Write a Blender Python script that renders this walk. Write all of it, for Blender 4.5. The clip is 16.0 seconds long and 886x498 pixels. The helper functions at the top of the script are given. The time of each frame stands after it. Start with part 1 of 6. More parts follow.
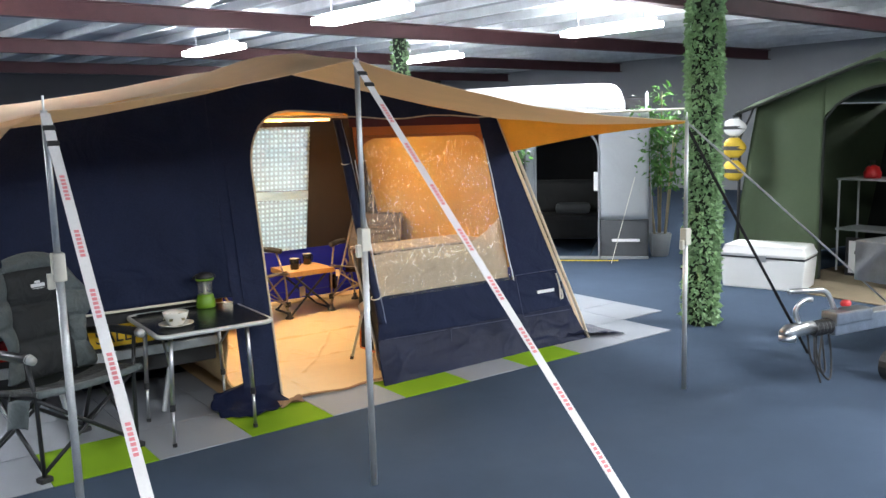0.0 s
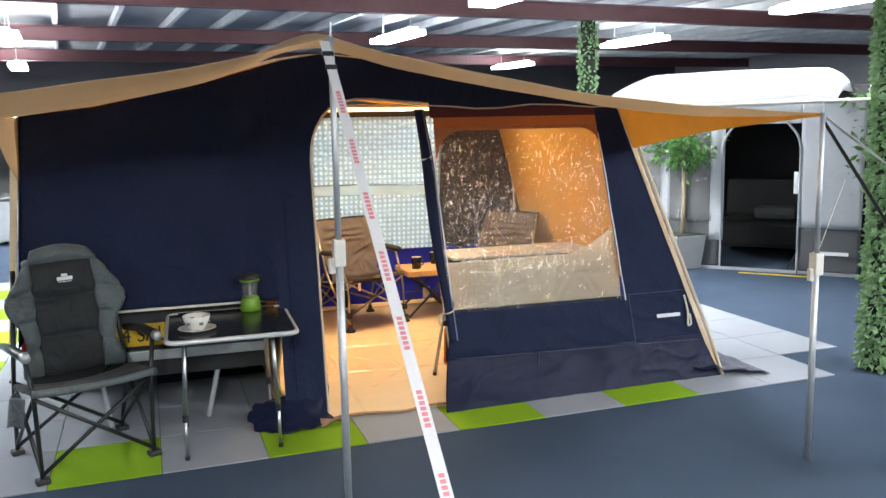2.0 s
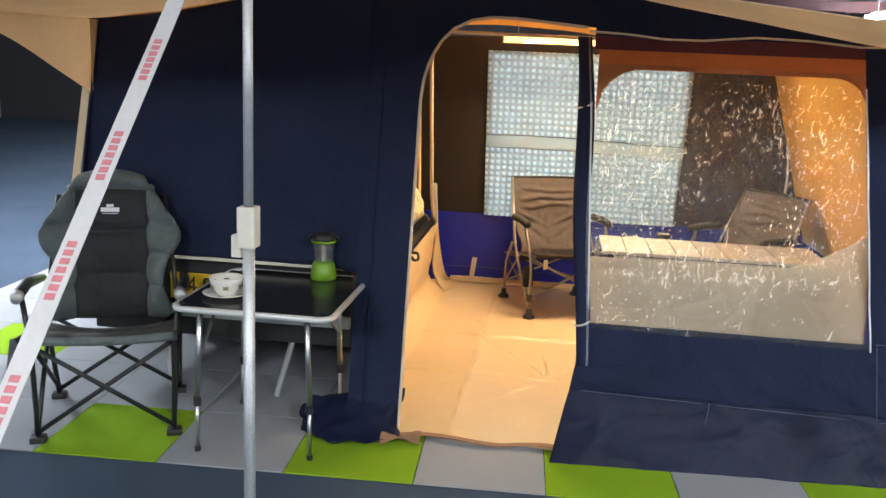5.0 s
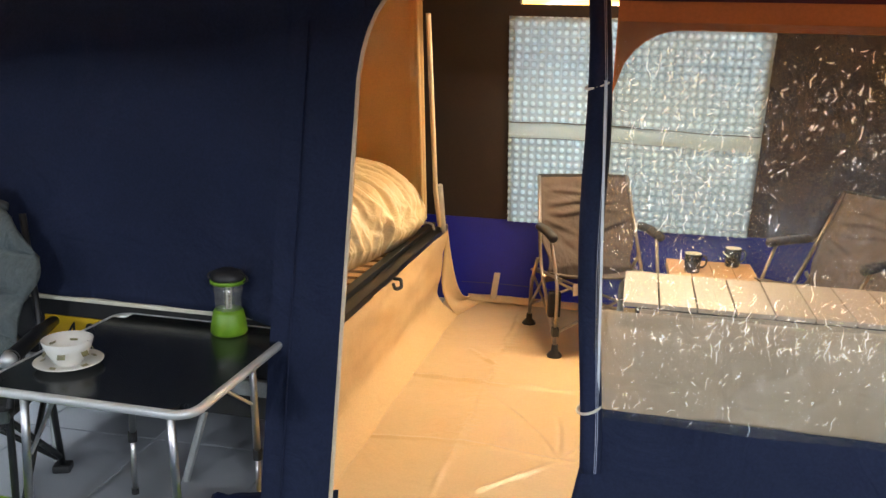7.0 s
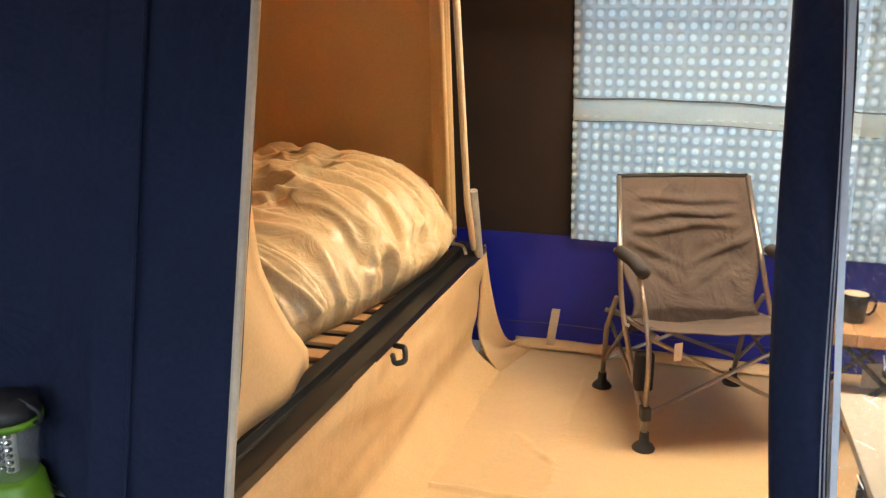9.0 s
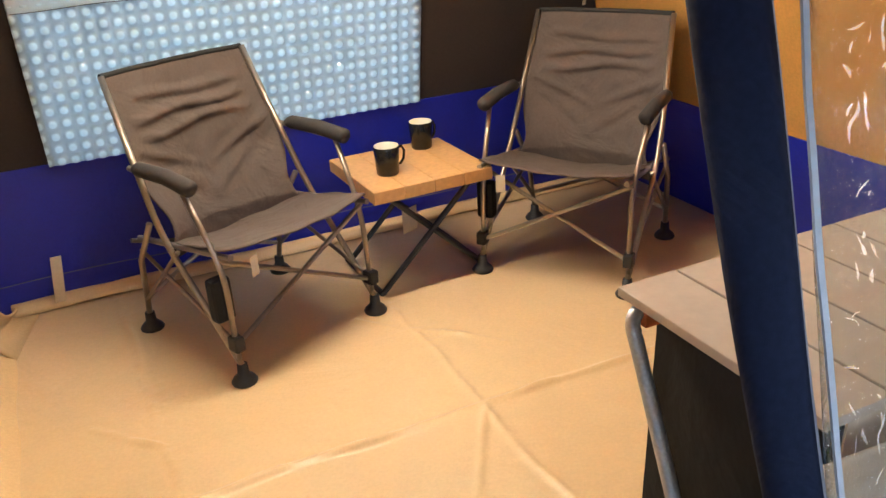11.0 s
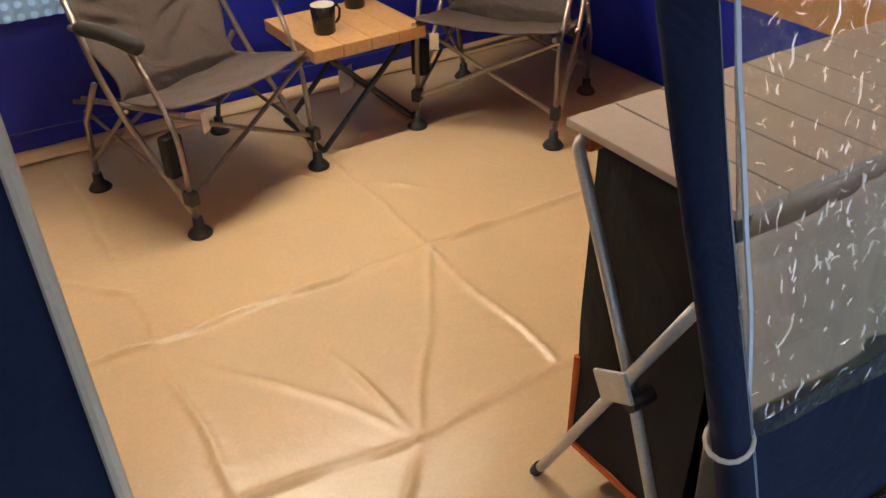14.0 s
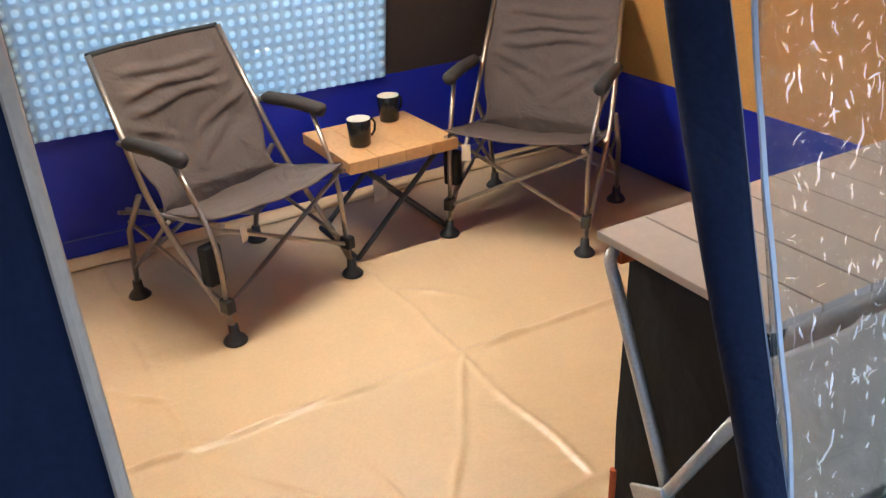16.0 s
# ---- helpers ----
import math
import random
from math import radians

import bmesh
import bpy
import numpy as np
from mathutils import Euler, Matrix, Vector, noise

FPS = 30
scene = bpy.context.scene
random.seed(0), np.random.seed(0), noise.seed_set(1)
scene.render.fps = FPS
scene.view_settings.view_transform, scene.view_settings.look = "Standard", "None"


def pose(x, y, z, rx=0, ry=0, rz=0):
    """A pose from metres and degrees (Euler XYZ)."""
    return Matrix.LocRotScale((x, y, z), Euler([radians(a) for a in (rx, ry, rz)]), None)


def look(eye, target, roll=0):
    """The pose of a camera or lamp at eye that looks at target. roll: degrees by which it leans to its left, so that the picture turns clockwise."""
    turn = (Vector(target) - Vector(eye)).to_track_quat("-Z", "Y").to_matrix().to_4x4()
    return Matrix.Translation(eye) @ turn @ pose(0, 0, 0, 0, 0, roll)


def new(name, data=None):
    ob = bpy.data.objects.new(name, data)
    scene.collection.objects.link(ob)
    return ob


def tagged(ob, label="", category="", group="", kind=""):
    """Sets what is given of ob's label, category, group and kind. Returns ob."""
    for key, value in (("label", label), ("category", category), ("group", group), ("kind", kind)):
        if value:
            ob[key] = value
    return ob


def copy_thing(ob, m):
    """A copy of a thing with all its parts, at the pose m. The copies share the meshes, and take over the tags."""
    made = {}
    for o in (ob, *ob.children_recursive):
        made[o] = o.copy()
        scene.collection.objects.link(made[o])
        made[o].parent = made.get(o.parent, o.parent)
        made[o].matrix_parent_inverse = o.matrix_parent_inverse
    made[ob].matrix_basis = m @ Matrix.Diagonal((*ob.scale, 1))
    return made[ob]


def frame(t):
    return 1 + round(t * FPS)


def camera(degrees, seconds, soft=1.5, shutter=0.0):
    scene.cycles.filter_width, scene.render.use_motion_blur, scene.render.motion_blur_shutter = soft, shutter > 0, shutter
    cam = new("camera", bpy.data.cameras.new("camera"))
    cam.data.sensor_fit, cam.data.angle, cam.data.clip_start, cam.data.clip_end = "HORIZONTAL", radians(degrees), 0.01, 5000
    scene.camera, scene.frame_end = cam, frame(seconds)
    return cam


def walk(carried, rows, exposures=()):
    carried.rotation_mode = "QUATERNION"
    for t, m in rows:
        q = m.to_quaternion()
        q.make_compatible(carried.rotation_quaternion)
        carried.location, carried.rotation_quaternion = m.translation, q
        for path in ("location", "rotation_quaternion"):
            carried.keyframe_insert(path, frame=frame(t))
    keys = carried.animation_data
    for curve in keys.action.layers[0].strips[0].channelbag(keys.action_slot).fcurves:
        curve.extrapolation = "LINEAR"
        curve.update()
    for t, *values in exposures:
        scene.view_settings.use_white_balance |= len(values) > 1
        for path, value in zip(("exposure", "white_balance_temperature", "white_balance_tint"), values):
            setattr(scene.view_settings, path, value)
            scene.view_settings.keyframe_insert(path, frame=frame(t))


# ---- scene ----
cam = camera(55.1, 16.0)
PATH = [
    (0, (-1.026, -4.262, 1.594), (0.079, -2.619, 1.31), -1.7),
    (0.5, (-0.703, -4.312, 1.572), (0.182, -2.539, 1.301), -1.8),
    (1, (-0.4, -4.295, 1.581), (0.316, -2.449, 1.298), -1.2),
    (1.5, (-0.124, -4.129, 1.61), (0.542, -2.265, 1.321), -1.3),
    (2, (0.21, -4.08, 1.585), (0.783, -2.186, 1.289), -1.2),
    (2.5, (0.492, -3.988, 1.584), (0.877, -2.06, 1.22), -1.0),
    (3, (0.652, -3.75, 1.537), (0.983, -1.815, 1.156), -0.4),
    (3.5, (0.959, -3.605, 1.537), (1.145, -1.652, 1.151), -1.0),
    (3.7, (1.025, -3.521, 1.524), (1.101, -1.558, 1.148), -0.7),
    (6, (1.641, -2.414, 1.494), (1.317, -0.49, 1.052), 2.3),
    (6.5, (1.651, -2.103, 1.466), (1.258, -0.19, 1.032), 1.4),
    (7, (1.678, -1.776, 1.482), (1.247, 0.12, 1.014), 1.6),
    (7.5, (1.685, -1.447, 1.426), (1.179, 0.427, 0.944), 1.8),
    (8, (1.655, -1.08, 1.41), (1.142, 0.79, 0.92), 0.4),
    (8.5, (1.53, -0.697, 1.362), (1.005, 1.166, 0.859), 0.9),
    (9, (1.432, -0.432, 1.328), (0.884, 1.425, 0.828), 0.8),
    (9.5, (1.303, -0.168, 1.346), (1.157, 1.755, 0.813), -0.6),
    (9.8, (1.269, -0.029, 1.345), (1.338, 1.873, 0.732), -1.3),
    (10, (1.234, 0.075, 1.353), (1.457, 1.947, 0.684), -1.2),
    (10.2, (1.194, 0.091, 1.341), (1.599, 1.927, 0.66), -1.2),
    (12.3, (0.885, -0.045, 1.366), (1.716, 1.402, 0.263), -2.1),
    (12.5, (0.886, -0.052, 1.369), (1.716, 1.389, 0.257), -2.2),
    (13, (0.872, -0.054, 1.37), (1.727, 1.367, 0.252), -1.6),
    (13.5, (0.867, -0.061, 1.374), (1.732, 1.354, 0.255), -1.7),
    (14, (0.865, -0.065, 1.378), (1.72, 1.364, 0.27), -1.7),
    (14.5, (0.861, -0.072, 1.392), (1.733, 1.429, 0.4), -2.0),
    (15, (0.858, -0.075, 1.404), (1.759, 1.504, 0.569), -2.1),
    (15.5, (0.856, -0.078, 1.407), (1.749, 1.514, 0.588), -2.4),
    (16, (0.858, -0.072, 1.4), (1.718, 1.495, 0.504), -2.8),
]
walk(cam, [(t, look(eye, target, roll)) for t, eye, target, roll in PATH],
     [(0, 0.35, 6500, 10), (5, 0.3, 6500, 10), (8, 0.15, 6100, 10), (10.2, 0.15, 5600, 10), (12.3, -0.47, 5300, 10), (14, -0.5, 5300, 10), (14.5, -0.3, 5150, 10), (15, -0.08, 4700, 10), (16, -0.08, 4750, 10)])

# ---- build ----
# world and large lights
world = bpy.data.worlds.new("world")
scene.world = world
world.use_nodes = True
world.node_tree.nodes["Background"].inputs[0].default_value = (0.55, 0.62, 0.7, 1)
world.node_tree.nodes["Background"].inputs[1].default_value = 0.05
BUILD_TURN = radians(7)          # the hall stands turned against the tent


def hall(x, y, z=0.0):
    c, s = math.cos(BUILD_TURN), math.sin(BUILD_TURN)
    return Vector((x * c - y * s, x * s + y * c, z))


# ---- materials ----
def rgba(c):
    return (c[0], c[1], c[2], 1.0)


def material(name, color, rough=0.8, metal=0.0, var=0.15, scale=6.0, grain=120.0, bump=0.15, sheen=0.0,
             emit=None, strength=0.0, spec=0.5, translucent=0.0, weave=0.0, wrinkle=0.0, wrinkle_scale=5.0, dist=0.004):
    """A surface with stains at a large scale, grain at a small one, and relief."""
    m = bpy.data.materials.new(name)
    m.use_nodes = True
    nt = m.node_tree
    N, L = nt.nodes, nt.links
    b = N["Principled BSDF"]
    tc = N.new("ShaderNodeTexCoord")
    big = N.new("ShaderNodeTexNoise")
    big.inputs["Scale"].default_value = scale
    big.inputs["Detail"].default_value = 6
    big.inputs["Roughness"].default_value = 0.6
    L.new(tc.outputs["Object"], big.inputs["Vector"])
    fine = N.new("ShaderNodeTexNoise")
    fine.inputs["Scale"].default_value = grain
    fine.inputs["Detail"].default_value = 3
    L.new(tc.outputs["Object"], fine.inputs["Vector"])
    mixv = N.new("ShaderNodeMath")
    mixv.operation = "ADD"
    L.new(big.outputs["Fac"], mixv.inputs[0])
    L.new(fine.outputs["Fac"], mixv.inputs[1])
    ramp = N.new("ShaderNodeMapRange")
    ramp.inputs["From Min"].default_value = 0.6
    ramp.inputs["From Max"].default_value = 1.4
    ramp.inputs["To Min"].default_value = 1 - var
    ramp.inputs["To Max"].default_value = 1 + var
    L.new(mixv.outputs[0], ramp.inputs["Value"])
    mul = N.new("ShaderNodeVectorMath")
    mul.operation = "SCALE"
    mul.inputs[0].default_value = color[:3]
    L.new(ramp.outputs["Result"], mul.inputs["Scale"])
    L.new(mul.outputs[0], b.inputs["Base Color"])
    b.inputs["Roughness"].default_value = rough
    b.inputs["Metallic"].default_value = metal
    b.inputs["Specular IOR Level"].default_value = spec
    if sheen:
        b.inputs["Sheen Weight"].default_value = sheen
    height = fine.outputs["Fac"]
    if weave:
        w1 = N.new("ShaderNodeTexWave")
        w1.inputs["Scale"].default_value = weave
        w1.bands_direction = "X"
        w2 = N.new("ShaderNodeTexWave")
        w2.inputs["Scale"].default_value = weave
        w2.bands_direction = "Z"
        for w in (w1, w2):
            L.new(tc.outputs["Object"], w.inputs["Vector"])
        add = N.new("ShaderNodeMath")
        add.operation = "ADD"
        L.new(w1.outputs["Fac"], add.inputs[0])
        L.new(w2.outputs["Fac"], add.inputs[1])
        height = add.outputs[0]
    bp = N.new("ShaderNodeBump")
    bp.inputs["Strength"].default_value = bump
    bp.inputs["Distance"].default_value = dist
    L.new(height, bp.inputs["Height"])
    last = bp
    if wrinkle:
        wn = N.new("ShaderNodeTexNoise")
        wn.inputs["Scale"].default_value = wrinkle_scale
        wn.inputs["Detail"].default_value = 5
        wn.inputs["Distortion"].default_value = 1.2
        L.new(tc.outputs["Object"], wn.inputs["Vector"])
        b2 = N.new("ShaderNodeBump")
        b2.inputs["Strength"].default_value = wrinkle
        b2.inputs["Distance"].default_value = 0.03
        L.new(wn.outputs["Fac"], b2.inputs["Height"])
        L.new(bp.outputs[0], b2.inputs["Normal"])
        last = b2
    L.new(last.outputs[0], b.inputs["Normal"])
    if emit:
        b.inputs["Emission Color"].default_value = rgba(emit)
        b.inputs["Emission Strength"].default_value = strength
    if translucent:
        tr = N.new("ShaderNodeBsdfTranslucent")
        L.new(mul.outputs[0], tr.inputs["Color"])
        L.new(last.outputs[0], tr.inputs["Normal"])
        mx = N.new("ShaderNodeMixShader")
        mx.inputs[0].default_value = translucent
        L.new(b.outputs[0], mx.inputs[1])
        L.new(tr.outputs[0], mx.inputs[2])
        L.new(mx.outputs[0], N["Material Output"].inputs["Surface"])
    return m


def clear_sheet(name, tint=(0.93, 0.93, 0.9), haze=0.015, bump=1.0, scale=11.0, gloss=0.07, depth=0.012):
    """Soft clear vinyl: see-through, with sharp gloss on its creases."""
    m = bpy.data.materials.new(name)
    m.use_nodes = True
    nt = m.node_tree
    N, L = nt.nodes, nt.links
    N.remove(N["Principled BSDF"])
    tc = N.new("ShaderNodeTexCoord")
    mp = N.new("ShaderNodeMapping")
    mp.inputs["Scale"].default_value = (1.5, 1.0, 0.55)
    L.new(tc.outputs["Object"], mp.inputs["Vector"])
    n1 = N.new("ShaderNodeTexNoise")
    n1.inputs["Scale"].default_value = scale
    n1.inputs["Detail"].default_value = 4
    n1.inputs["Distortion"].default_value = 1.6
    L.new(mp.outputs[0], n1.inputs["Vector"])
    dis = N.new("ShaderNodeVectorMath")
    dis.operation = "MULTIPLY_ADD"
    dis.inputs[1].default_value = (0.35, 0.35, 0.35)
    L.new(n1.outputs["Color"], dis.inputs[0])
    L.new(mp.outputs[0], dis.inputs[2])
    v = N.new("ShaderNodeTexVoronoi")
    v.feature = "DISTANCE_TO_EDGE"
    v.inputs["Scale"].default_value = scale * 0.9
    L.new(dis.outputs[0], v.inputs["Vector"])
    rg = N.new("ShaderNodeMapRange")
    rg.interpolation_type = "SMOOTHSTEP"
    rg.inputs["From Max"].default_value = 0.16
    L.new(v.outputs["Distance"], rg.inputs["Value"])
    ad = N.new("ShaderNodeMath")
    ad.operation = "MULTIPLY_ADD"
    ad.inputs[1].default_value = 3.0
    L.new(n1.outputs["Fac"], ad.inputs[0])
    L.new(rg.outputs["Result"], ad.inputs[2])
    bp = N.new("ShaderNodeBump")
    bp.inputs["Strength"].default_value = bump
    bp.inputs["Distance"].default_value = depth
    L.new(ad.outputs[0], bp.inputs["Height"])
    tr = N.new("ShaderNodeBsdfTransparent")
    tr.inputs["Color"].default_value = rgba(tint)
    df = N.new("ShaderNodeBsdfDiffuse")
    df.inputs["Color"].default_value = (0.75, 0.75, 0.75, 1)
    m1 = N.new("ShaderNodeMixShader")
    m1.inputs[0].default_value = haze
    L.new(tr.outputs[0], m1.inputs[1])
    L.new(df.outputs[0], m1.inputs[2])
    gl = N.new("ShaderNodeBsdfGlossy")
    gl.inputs["Roughness"].default_value = 0.10
    L.new(bp.outputs[0], gl.inputs["Normal"])
    lw = N.new("ShaderNodeLayerWeight")
    lw.inputs["Blend"].default_value = 0.5
    pw = N.new("ShaderNodeMath")
    pw.operation = "POWER"
    pw.inputs[1].default_value = 4.0
    L.new(lw.outputs["Facing"], pw.inputs[0])
    fr = N.new("ShaderNodeMath")
    fr.operation = "MULTIPLY_ADD"
    fr.inputs[1].default_value = 0.6
    fr.inputs[2].default_value = gloss
    L.new(pw.outputs[0], fr.inputs[0])
    m2 = N.new("ShaderNodeMixShader")
    L.new(fr.outputs[0], m2.inputs[0])
    L.new(m1.outputs[0], m2.inputs[1])
    L.new(gl.outputs[0], m2.inputs[2])
    L.new(m2.outputs[0], N["Material Output"].inputs["Surface"])
    return m


def by_piece(m, amount=0.12):
    """Lets alike pieces differ a little in brightness."""
    N, L = m.node_tree.nodes, m.node_tree.links
    b = N["Principled BSDF"]
    src = b.inputs["Base Color"].links[0].from_socket
    oi = N.new("ShaderNodeObjectInfo")
    r = N.new("ShaderNodeMapRange")
    r.inputs["To Min"].default_value = 1 - amount
    r.inputs["To Max"].default_value = 1 + amount
    L.new(oi.outputs["Random"], r.inputs["Value"])
    s = N.new("ShaderNodeVectorMath")
    s.operation = "SCALE"
    L.new(src, s.inputs[0])
    L.new(r.outputs["Result"], s.inputs["Scale"])
    L.new(s.outputs[0], b.inputs["Base Color"])
    return m


NAVY = material("navy_canvas", (0.013, 0.019, 0.048), 0.8, var=0.25, scale=3, weave=260, bump=0.1, wrinkle=0.9, wrinkle_scale=3.4, spec=0.2)
NAVY_PVC = material("navy_coated_skirt", (0.008, 0.012, 0.036), 0.52, var=0.3, scale=5, bump=0.05, wrinkle=0.5, wrinkle_scale=5.0, spec=0.2)
MAROON = material("maroon_canvas", (0.10, 0.018, 0.02), 0.85, var=0.2, weave=260, bump=0.1)
# navy canvas from inside, the brown cast of the warm lamplight put into its colour
DARKIN = material("warm_lit_navy_canvas", (0.030, 0.020, 0.018), 0.9, var=0.2, scale=2, weave=260, bump=0.1, wrinkle=0.3, wrinkle_scale=2)
BEIGE = material("beige_canvas", (0.80, 0.69, 0.54), 0.9, var=0.1, scale=3, weave=240, bump=0.1, wrinkle=0.25, wrinkle_scale=3, translucent=0.72)
TAN = material("tan_canopy_lining", (0.86, 0.67, 0.46), 0.9, var=0.1, scale=3, weave=240, bump=0.1, wrinkle=0.25, wrinkle_scale=3, translucent=0.76)
ORANGE = material("orange_lining", (0.86, 0.51, 0.12), 0.9, var=0.12, scale=3, weave=240, bump=0.1, wrinkle=0.3, wrinkle_scale=3, translucent=0.5)
ORANGE_HEM = material("orange_header", (0.6, 0.17, 0.04), 0.85, var=0.12, weave=240, bump=0.1)
CREAM = material("cream_inner_cloth", (0.62, 0.43, 0.22), 0.9, var=0.1, scale=2, weave=300, bump=0.08, wrinkle=0.4, wrinkle_scale=2.5)
GROUND = material("groundsheet_vinyl", (0.64, 0.47, 0.265), 0.31, var=0.08, scale=3, bump=0.012, wrinkle=0.5, wrinkle_scale=1.6)
BLUE = material("royal_blue_skirt", (0.010, 0.020, 0.40), 0.5, var=0.15, scale=4, bump=0.06, wrinkle=0.4, wrinkle_scale=3)
FOIL = material("bubble_foil", (0.68, 0.78, 0.82), 0.12, var=0.06, scale=3, bump=0.02, translucent=0.62, spec=1.0)


def bubbles(m, pitch, seam):
    """Clear air bubbles in rows; the welded film between them is greyer, and some shading of the relief is put into
    this colour.
    """
    N, L = m.node_tree.nodes, m.node_tree.links
    tc, sep = N.new("ShaderNodeTexCoord"), N.new("ShaderNodeSeparateXYZ")
    L.new(tc.outputs["Object"], sep.inputs[0])
    waves = []
    for axis in ("X", "Z"):
        k = N.new("ShaderNodeMath")
        k.operation = "MULTIPLY"
        k.inputs[1].default_value = 2 * math.pi / pitch
        L.new(sep.outputs[axis], k.inputs[0])
        c = N.new("ShaderNodeMath")
        c.operation = "COSINE"
        L.new(k.outputs[0], c.inputs[0])
        h = N.new("ShaderNodeMath")
        h.operation = "MULTIPLY_ADD"
        h.inputs[1].default_value = h.inputs[2].default_value = 0.5
        L.new(c.outputs[0], h.inputs[0])
        waves.append(h)
    q = N.new("ShaderNodeMath")
    q.operation = "MULTIPLY"
    L.new(waves[0].outputs[0], q.inputs[0])
    L.new(waves[1].outputs[0], q.inputs[1])
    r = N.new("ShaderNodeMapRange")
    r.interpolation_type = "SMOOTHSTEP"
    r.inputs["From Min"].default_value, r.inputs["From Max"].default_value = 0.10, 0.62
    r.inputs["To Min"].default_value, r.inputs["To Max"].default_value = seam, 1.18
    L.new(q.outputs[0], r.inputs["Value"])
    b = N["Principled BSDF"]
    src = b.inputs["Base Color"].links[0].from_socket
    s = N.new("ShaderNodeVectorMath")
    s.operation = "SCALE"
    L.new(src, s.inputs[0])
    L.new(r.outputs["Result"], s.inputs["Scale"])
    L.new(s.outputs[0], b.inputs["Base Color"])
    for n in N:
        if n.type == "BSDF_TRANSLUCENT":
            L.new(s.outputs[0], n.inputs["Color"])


# darkens the valleys and lifts the domes beyond what the relief shades
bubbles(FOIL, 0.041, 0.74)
CLEAR = clear_sheet("clear_vinyl_window")


def crease_gloss():
    """Clear vinyl ridge: lets all light through and adds a bright gloss."""
    m = bpy.data.materials.new("clear_vinyl_crease")
    m.use_nodes = True
    N, L = m.node_tree.nodes, m.node_tree.links
    N.remove(N["Principled BSDF"])
    tr = N.new("ShaderNodeBsdfTransparent")
    tr.inputs["Color"].default_value = (0.93, 0.93, 0.93, 1)
    gl = N.new("ShaderNodeBsdfGlossy")
    gl.inputs["Roughness"].default_value = 0.11
    gl.inputs["Color"].default_value = (0.9, 0.9, 0.9, 1)
    ad = N.new("ShaderNodeAddShader")
    L.new(tr.outputs[0], ad.inputs[0])
    L.new(gl.outputs[0], ad.inputs[1])
    L.new(ad.outputs[0], N["Material Output"].inputs["Surface"])
    return m


CREASE_GLOSS = crease_gloss()
FROST = material("limp_pale_cloth", (0.80, 0.69, 0.54), 0.45, var=0.1, scale=6, bump=0.05, wrinkle=0.5, wrinkle_scale=7, translucent=0.55)
BROWN_EDGE = material("dark_tape_edge", (0.10, 0.09, 0.08), 0.7, var=0.2)
RAIL = material("black_anodised_rail", (0.008, 0.008, 0.009), 0.38, var=0.3, scale=14, bump=0.05, spec=0.4)
ALU = material("brushed_aluminium", (0.62, 0.63, 0.64), 0.32, 1.0, var=0.1, scale=12, grain=300, bump=0.05)
STEEL = material("galvanised_steel", (0.55, 0.57, 0.58), 0.5, 0.7, var=0.2, scale=18, grain=200, bump=0.05)
WHITE_PL = material("white_plastic", (0.66, 0.63, 0.54), 0.45, var=0.06, scale=8, bump=0.03)
BLACK_PL = material("black_plastic", (0.02, 0.02, 0.022), 0.5, var=0.2, scale=10, bump=0.08)
STRAP_W = material("white_webbing", (0.62, 0.61, 0.61), 0.8, var=0.06, scale=8, weave=500, bump=0.2)
STRAP_K = material("black_webbing", (0.02, 0.02, 0.022), 0.8, var=0.2, weave=500, bump=0.2)
CREAM_TRIM = material("cream_trim", (0.62, 0.52, 0.38), 0.7, var=0.1, scale=10, bump=0.1)
STITCH = material("pale_stitching", (0.10, 0.115, 0.18), 0.8, var=0.2, grain=400)
THREAD = material("white_thread", (0.42, 0.46, 0.56), 0.8, var=0.2, grain=400)
WHITE_VINYL = material("white_vinyl_edge", (0.62, 0.68, 0.74), 0.4, var=0.1, scale=10, bump=0.05, wrinkle=0.4)
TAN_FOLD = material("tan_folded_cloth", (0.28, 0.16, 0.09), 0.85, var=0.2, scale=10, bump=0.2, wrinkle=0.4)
FOIL_BAND = material("foil_joint", (0.76, 0.85, 0.88), 0.3, var=0.05, scale=6, bump=0.03, translucent=0.68)
RED_INK = material("red_print", (0.60, 0.20, 0.22), 0.8, var=0.15, grain=60)
WHITE_INK = material("white_print", (0.8, 0.8, 0.82), 0.7, var=0.05)
CARPET = material("slate_blue_carpet", (0.054, 0.078, 0.118), 1.0, var=0.25, scale=1.2, grain=420, bump=0.5, spec=0.08)
TILE_GREY = by_piece(material("light_grey_carpet_tile", (0.31, 0.33, 0.365), 0.95, var=0.1, scale=2, grain=420, bump=0.45, spec=0.1), 0.05)
TILE_GREEN = by_piece(material("lime_green_carpet_tile", (0.22, 0.385, 0.018), 0.95, var=0.14, scale=2, grain=420, bump=0.45, spec=0.1), 0.06)
DECK = material("dark_roof_deck", (0.34, 0.35, 0.37), 0.55, 0.3, var=0.3, scale=1.5, bump=0.1)
BEAM = material("oxide_red_beam", (0.085, 0.03, 0.035), 0.6, var=0.3, scale=3, bump=0.2)
PURLIN = material("galvanised_purlin", (0.68, 0.70, 0.72), 0.5, 0.2, var=0.25, scale=4, bump=0.1)
WALLM = material("grey_hall_wall", (0.30, 0.31, 0.33), 0.85, var=0.12, scale=0.8, bump=0.1)
WALLD = material("dark_hall_wall", (0.05, 0.05, 0.058), 0.85, var=0.2, scale=0.8, bump=0.1)
TUBE = material("lit_diffuser", (0.9, 0.9, 0.9), 0.4, emit=(0.93, 0.97, 1.0), strength=78)
